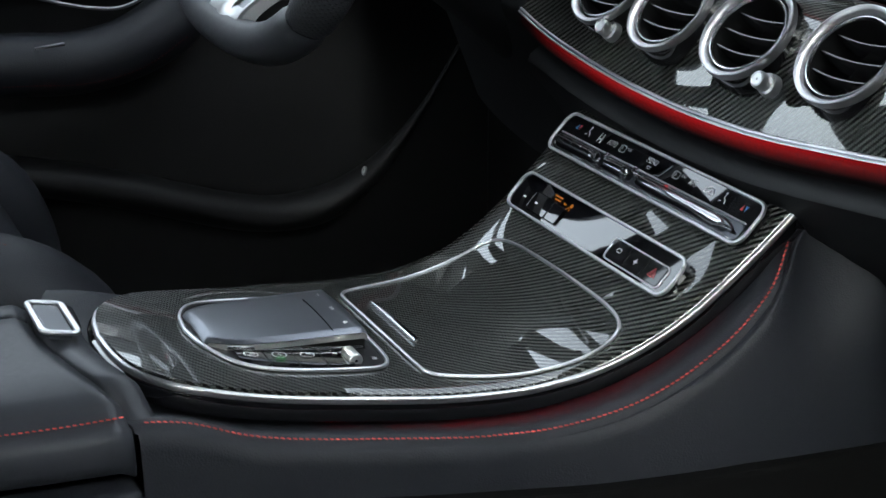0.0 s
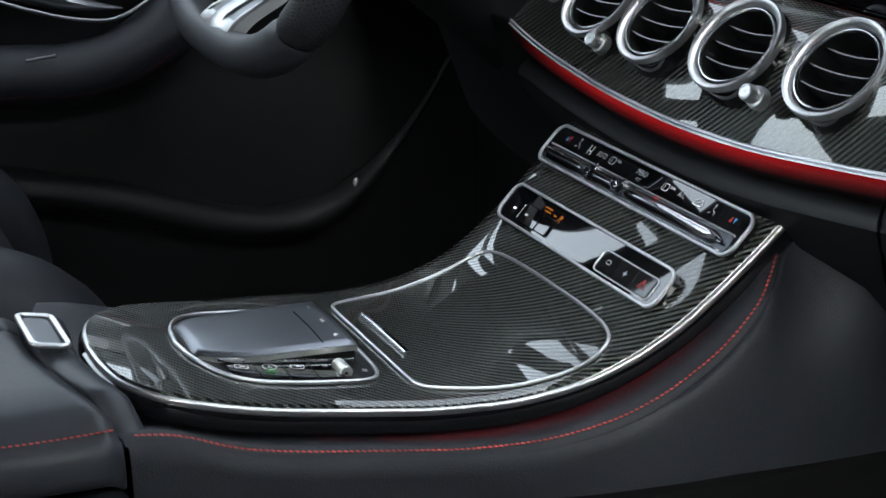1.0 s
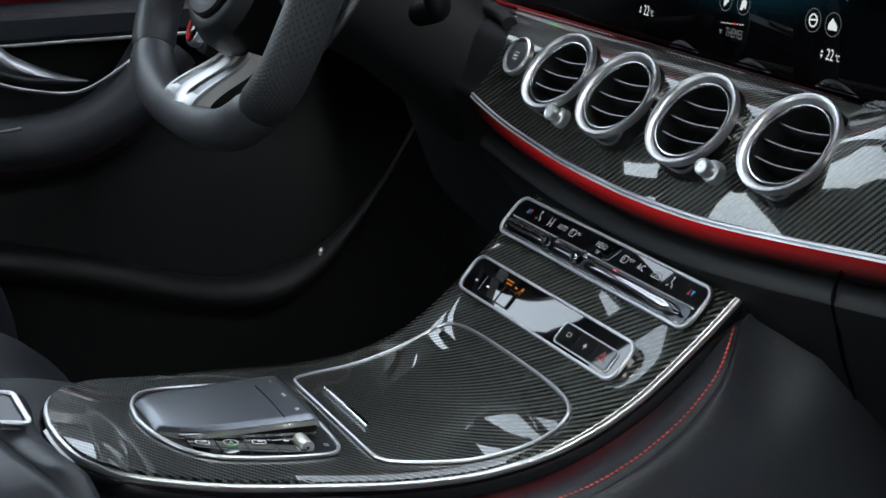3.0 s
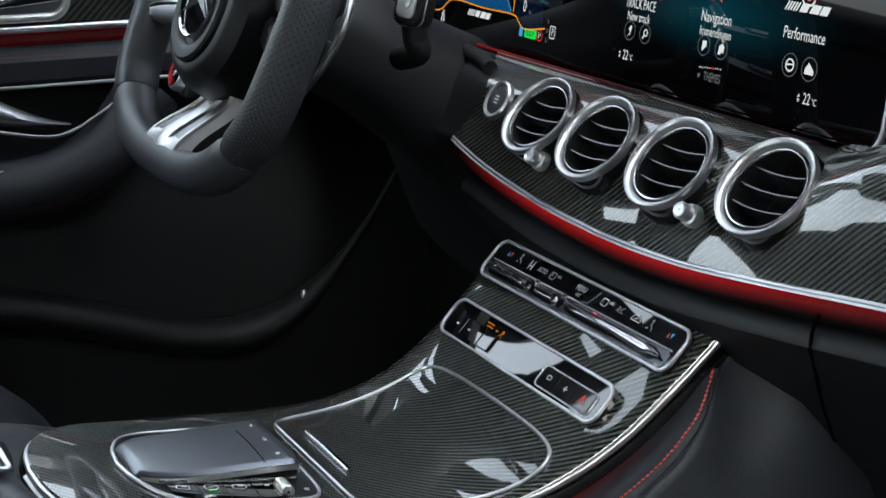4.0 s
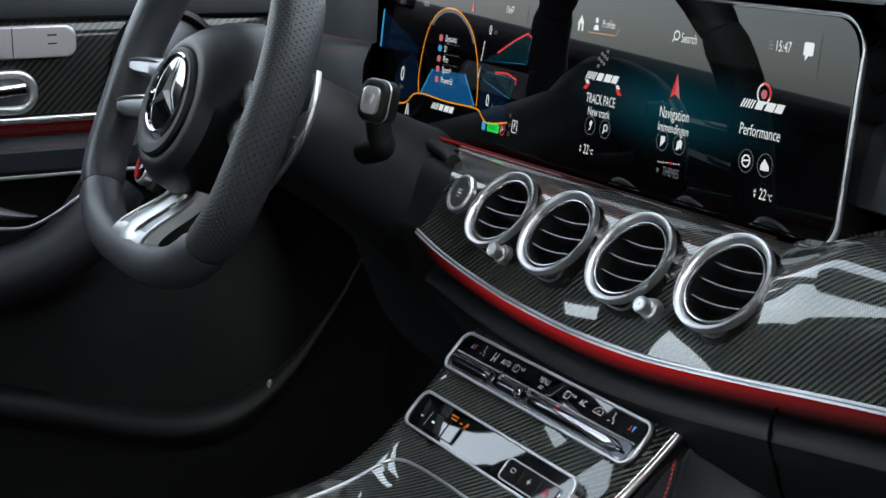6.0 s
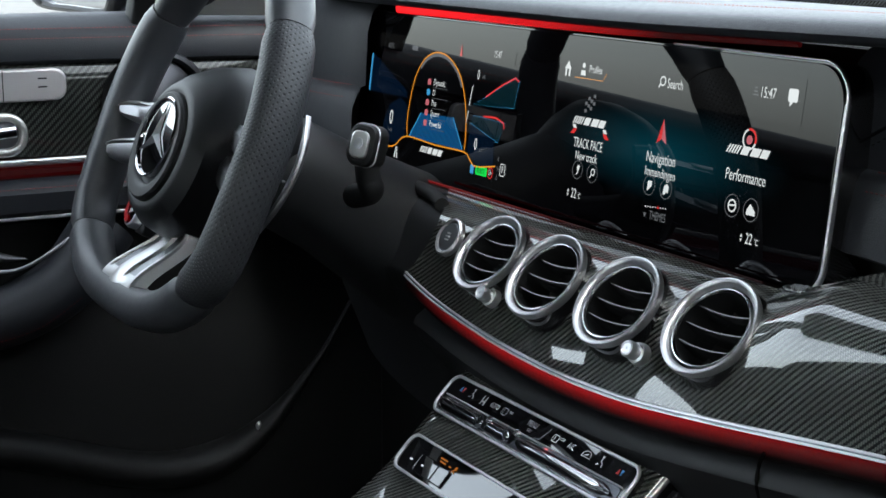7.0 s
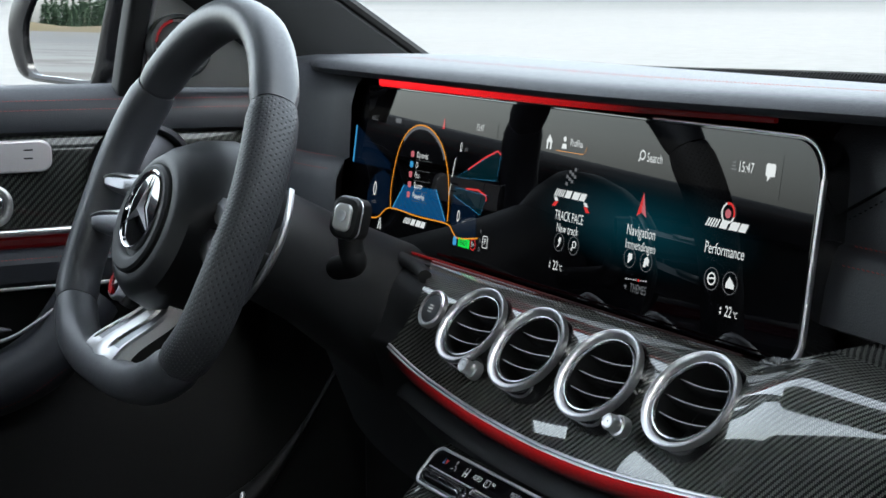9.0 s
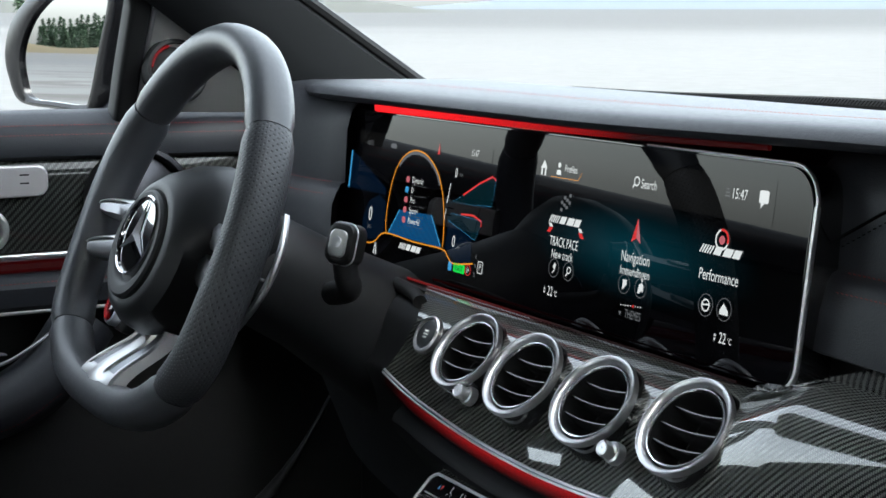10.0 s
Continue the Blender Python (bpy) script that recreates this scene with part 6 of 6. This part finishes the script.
for z in (0.733,):
    stitches("stitching", [(-0.7365 + 0.03 * smoothstep(-0.25, 0.20, y), y, z) for y in np.linspace(-0.9, 0.1, 50)], door, 0.0045, (0.0034, 0.0008), up=Vector((0.9, 0, 0.3)), lift=0.001)
sweep("pocket_strip", [(-0.742 + 0.03 * smoothstep(-0.25, 0.20, y), y, 0.7005) for y in np.linspace(-1.0, -0.05, 24)], rounded(0.004, 0.004, 0.001, 3), SATIN, door, "thin silver strip")
door_strip("lower_panel", [(-0.745, 0.700), (-0.775, 0.690), (-0.790, 0.62), (-0.780, 0.55), (-0.760, 0.45), (-0.760, 0.18)], BLACK, "black lower door panel", bend=0.6)
sweep("armrest", spline([(-0.700, -0.95, 0.618), (-0.690, -0.60, 0.614), (-0.688, -0.44, 0.608), (-0.688, -0.37, 0.604), (-0.692, -0.31, 0.614), (-0.700, -0.26, 0.640), (-0.715, -0.215, 0.690)], 6), [(0.040 * math.cos(b), 0.032 * math.sin(b)) for b in (2 * math.pi * i / 18 for i in range(18))], LEATHER, door, "curved black leather armrest")
stitches("stitching", [p + Vector((0.037, 0.003, -0.013)) for p in spline([(-0.690, -0.60, 0.614), (-0.688, -0.44, 0.608), (-0.688, -0.37, 0.604), (-0.692, -0.31, 0.614), (-0.700, -0.26, 0.640)], 8)], door, 0.0045, (0.0034, 0.0008), up=Vector((0.95, 0.1, -0.25)), lift=0.002)
rim_path = spline([(-0.700, -0.62, 0.712), (-0.690, -0.47, 0.694), (-0.690, -0.4032, 0.6735), (-0.690, -0.3701, 0.6631), (-0.690, -0.3302, 0.6561), (-0.691, -0.3065, 0.6590), (-0.694, -0.282, 0.6700), (-0.700, -0.255, 0.6850), (-0.712, -0.225, 0.702)], 7)
sweep("pull_rim", rim_path, rounded(0.0040, 0.0036, 0.0012, 3), PADDLE, door, "thin smoked silver rim of the pull pocket")
upper = spline([(-0.712, -0.440, 0.742), (-0.708, -0.4178, 0.7305), (-0.705, -0.3967, 0.7164), (-0.705, -0.3813, 0.6990), (-0.704, -0.3539, 0.6835), (-0.702, -0.325, 0.6715), (-0.702, -0.3030, 0.6652)], 6)
lower = spline([(-0.704, -0.480, 0.690), (-0.702, -0.4333, 0.6804), (-0.700, -0.4011, 0.6756), (-0.700, -0.3677, 0.6670), (-0.700, -0.3400, 0.6645), (-0.701, -0.318, 0.6637), (-0.702, -0.3020, 0.6640)], 6)
rows = []
for a, b in zip(upper, lower):
    fat = 0.010 * min(1.0, (a - b).length / 0.02)
    rows.append([a.lerp(b, f) + Vector((fat * math.sin(math.pi * f) - (0.006 if f in (0, 1) else 0), 0, 0)) for f in (0, 0.06, 0.25, 0.5, 0.75, 0.94, 1)])
grid("door_pull", rows, MIDMETAL, door, "broad satin silver door pull", sharp=60)
box("switch_edge", (0.004, 0.030, 0.0030), MIDMETAL, door, "small silver switch edge", m=pose(-0.652, -0.400, 0.631, 5, 0, 0), bevel=0.0008)
box("outer_skin", (0.03, 1.20, 0.75), PAINT, door, "dark painted outer skin", m=pose(-0.865, -0.43, 0.53), bevel=0.01)
# seat adjuster pill and handle
DPM = pose(-0.7545, -0.288, 0.8420, 90, 0, 90)
slab("switch_plate", rounded(0.140, 0.034, 0.012, 6, -0.022, 0), -0.002, 0.0065, mat("pale_switch", (0.42, 0.40, 0.40), 0.35, 0.5), door, "pale silver seat switch plate", m=DPM, edge=0.002)
line("plate_gap", [(-0.020, -0.016), (-0.020, 0.016)], 0.0010, SEAM, DPM @ Matrix.Translation((0, 0, 0.0068)), door)
for du in (-0.05, 0.022):
    for dy in (-0.002, 0.007):
        flat("print", rounded(0.010, 0.0016, 0.0004, 1, du, dy), SEAM, DPM @ Matrix.Translation((0, 0, 0.0069)), door)
bowl = sweep("handle_bowl", [DPM @ Vector((x - 0.075, y - 0.052, 0.002)) for x, y in rounded(0.150, 0.038, 0.018, 7)], rounded(0.009, 0.010, 0.003, 3), BRUSHED, door, "silver handle bowl", closed=True, up=(1, 0, 0))
slab("handle_cup", rounded(0.146, 0.036, 0.017, 7, -0.075, -0.052), -0.003, 0.0012, DARKMETAL, bowl, "dark handle bowl", m=DPM)
sweep("handle", spline([DPM @ Vector((-0.14, -0.056, 0.008)), DPM @ Vector((-0.075, -0.052, 0.018)), DPM @ Vector((-0.010, -0.048, 0.008))], 6), rounded(0.012, 0.007, 0.003, 3), BRIGHT, bowl, "bright door handle", up=(1, 0, 0))
# round speaker behind the wheel
spm = pose(-0.748, -0.140, 0.815, 0, 90, 0)
speaker = lathe("speaker_ring", [(0.050, -0.004), (0.051, 0.006), (0.054, 0.010), (0.059, 0.009), (0.061, 0.002), (0.061, -0.006)], SPEAKER, door, "dark satin speaker ring", 44, m=spm)
lathe("speaker_grille", [(0.050, 0.0), (0.046, 0.004), (0.001, 0.010)], SPEAKER, speaker, "dark speaker cover", 40, m=spm)
# window frame, corner cover and tweeter
sweep("window_post", [(-0.772, -0.150, 0.905), (-0.752, -0.147, 0.960), (-0.725, -0.142, 1.030), (-0.690, -0.16, 1.13)], rounded(0.030, 0.026, 0.006, 3), BLACK, door, "black window post", up=(0, 1, 0))
sweep("window_post_trim", [(-0.756, -0.137, 0.915), (-0.738, -0.134, 0.965), (-0.712, -0.128, 1.025)], rounded(0.005, 0.005, 0.0015, 3), SATIN, door, "thin silver post edge", up=(0, 1, 0))
raw("corner_cover", [(-0.752, -0.135, 0.912), (-0.722, 0.14, 0.905), (-0.690, 0.03, 1.050), (-0.700, -0.125, 1.075), (-0.765, -0.135, 0.912), (-0.735, 0.14, 0.905), (-0.703, 0.03, 1.050), (-0.713, -0.125, 1.075)], [(0, 1, 2, 3), (7, 6, 5, 4), (0, 4, 5, 1), (1, 5, 6, 2), (2, 6, 7, 3), (3, 7, 4, 0)], BRUSHED, door, "brushed silver window corner cover", smooth=False)
tw = pose(-0.728, -0.102, 0.957, 0, 80, 0)
tweeter = lathe("tweeter", [(0.036, -0.006), (0.037, 0.006), (0.034, 0.012), (0.030, 0.013), (0.029, 0.008)], BLACK, door, "round black tweeter ring", 40, m=tw)
sweep("tweeter_light", [tw @ Vector((0.0278 * math.cos(radians(a)), 0.0278 * math.sin(radians(a)), 0.0085)) for a in range(195, 262, 6)], circle(0.0014, 8), RED, tweeter, "red tweeter light arc", up=(1, 0, 0))
lathe("tweeter_cone", [(0.0270, 0.006), (0.020, 0.010), (0.001, 0.014)], BLACK, tweeter, "tweeter cone", 32, m=tw)

# ---- outside mirror ----
wing = thing("door_mirror", "black door mirror reflecting a grass bank and trees", "mirror", (-0.98, -0.12, 0.90))
MM = pose(-1.000, -0.155, 0.970, 88.85, 0, 20) @ Matrix.Diagonal((1.16, 1.14, 1, 1))
MO = [(p.x, p.y) for p in spline([(-0.0977, 0.000, 0), (-0.0905, -0.0290, 0), (-0.0705, -0.0535, 0), (-0.010, -0.0590, 0), (0.052, -0.0610, 0), (0.078, -0.0500, 0), (0.094, 0.004, 0), (0.112, 0.064, 0), (0.095, 0.082, 0), (0.010, 0.080, 0), (-0.050, 0.060, 0), (-0.085, 0.032, 0)], 6, True)]
GO = [(p.x, p.y) for p in spline([(-0.0660, -0.003, 0), (-0.0615, -0.0310, 0), (-0.0490, -0.0485, 0), (-0.005, -0.0515, 0), (0.044, -0.0530, 0), (0.0575, -0.0460, 0), (0.0745, 0.004, 0), (0.0925, 0.060, 0), (0.080, 0.072, 0), (0.015, 0.069, 0), (-0.032, 0.046, 0), (-0.055, 0.022, 0)], 6, True)]
rings = [[MM @ Vector((x, y, z)) for x, y in GO] for z in (0.0, 0.0055)]
for f, z in ((0.45, 0.0075), (1.0, 0.002)):
    rings.append([MM @ Vector((a + (c - a) * f, b + (d - b) * f, z)) for (a, b), (c, d) in zip(GO, MO)])
for f, z in ((1.02, -0.015), (0.98, -0.05), (0.80, -0.085), (0.45, -0.105), (0.02, -0.110)):
    rings.append([MM @ Vector((x * f, y * f, z)) for x, y in MO])
shell = grid("housing", rings, HOUSING, wing, "black mirror housing", wrap=True, sharp=60)
slab("mirror_glass", GO, -0.004, 0.0005, MIRROR, shell, "mirror glass", m=MM)
sweep("arm", [(-0.84, -0.10, 0.900), (-0.90, -0.10, 0.900), (-0.96, -0.11, 0.905)], rounded(0.05, 0.03, 0.01, 3), PAINT, wing, "dark mirror arm", up=(0, 0, 1))

# ---- driver's seat ----
seat = thing("driver_seat", "black leather driver's seat with red stitching", "seat", (-0.40, -0.8, FLOOR))


def pillow(name, size, m, label, puff=0.5):
    bm = bmesh.new()
    bmesh.ops.create_cube(bm, size=1, matrix=Matrix.Diagonal((*size, 1)))
    bmesh.ops.bevel(bm, geom=bm.edges[:], offset=min(size) * puff, segments=6, profile=0.55, affect="EDGES")
    bm.transform(m)
    return part(name, bm, LEATHER, seat, label)


pillow("cushion", (0.34, 0.50, 0.16), pose(-0.40, -0.72, 0.46, 4), "black leather seat cushion")
for x in (-0.575, -0.235):
    sweep("bolster", spline([(x, -0.98, 0.545), (x, -0.75, 0.545), (x, -0.58, 0.540), (x, -0.505, 0.515), (x, -0.475, 0.46), (x, -0.47, 0.38)], 6), [(0.052 * math.cos(b), 0.062 * math.sin(b)) for b in (2 * math.pi * i / 18 for i in range(18))], LEATHER, seat, "padded black leather bolster", up=(1, 0, 0))
stitches("stitching", spline([(-0.222, -0.90, 0.6065), (-0.222, -0.72, 0.606), (-0.222, -0.585, 0.600), (-0.222, -0.525, 0.578), (-0.222, -0.485, 0.545)], 8), seat, 0.0045, (0.0034, 0.0008), up=Vector((0.2, 0.2, 0.95)), lift=0.002)
box("base", (0.42, 0.45, 0.24), BLACK, seat, m=pose(-0.40, -0.75, 0.30), bevel=0.02)
pillow("backrest", (0.46, 0.14, 0.62), pose(-0.40, -1.02, 0.84, 16), "black leather backrest", 0.45)
pillow("headrest", (0.26, 0.09, 0.17), pose(-0.40, -1.12, 1.20, 14), "black leather headrest", 0.45)

# ---- footwell ----
sweep("lower_sill", spline([(-0.70, -0.90, 0.560), (-0.70, -0.60, 0.520), (-0.70, -0.45, 0.492), (-0.70, -0.336, 0.462), (-0.70, -0.213, 0.420), (-0.70, -0.148, 0.408), (-0.70, -0.093, 0.414), (-0.69, -0.052, 0.440), (-0.68, -0.02, 0.475), (-0.67, 0.02, 0.53), (-0.66, 0.06, 0.60)], 6), [(0.03 * math.cos(b), 0.020 * math.sin(b)) for b in (2 * math.pi * i / 14 for i in range(14))], BLACK, door, "dark curved lower door edge", scale=lambda t: 1 - 0.85 * smoothstep(0.55, 0.95, t))
pedal = thing("pedal_rest", "small silver stud in the dark footwell", "pedal", (-0.68, -0.045, 0.44))
lathe("stud", [(0.001, 0.004), (0.005, 0.003), (0.006, 0.0)], SATIN, pedal, n=16, m=pose(-0.655, -0.066, 0.459, 60, 0, 40) @ Matrix.Diagonal((0.45, 0.9, 1, 1)))
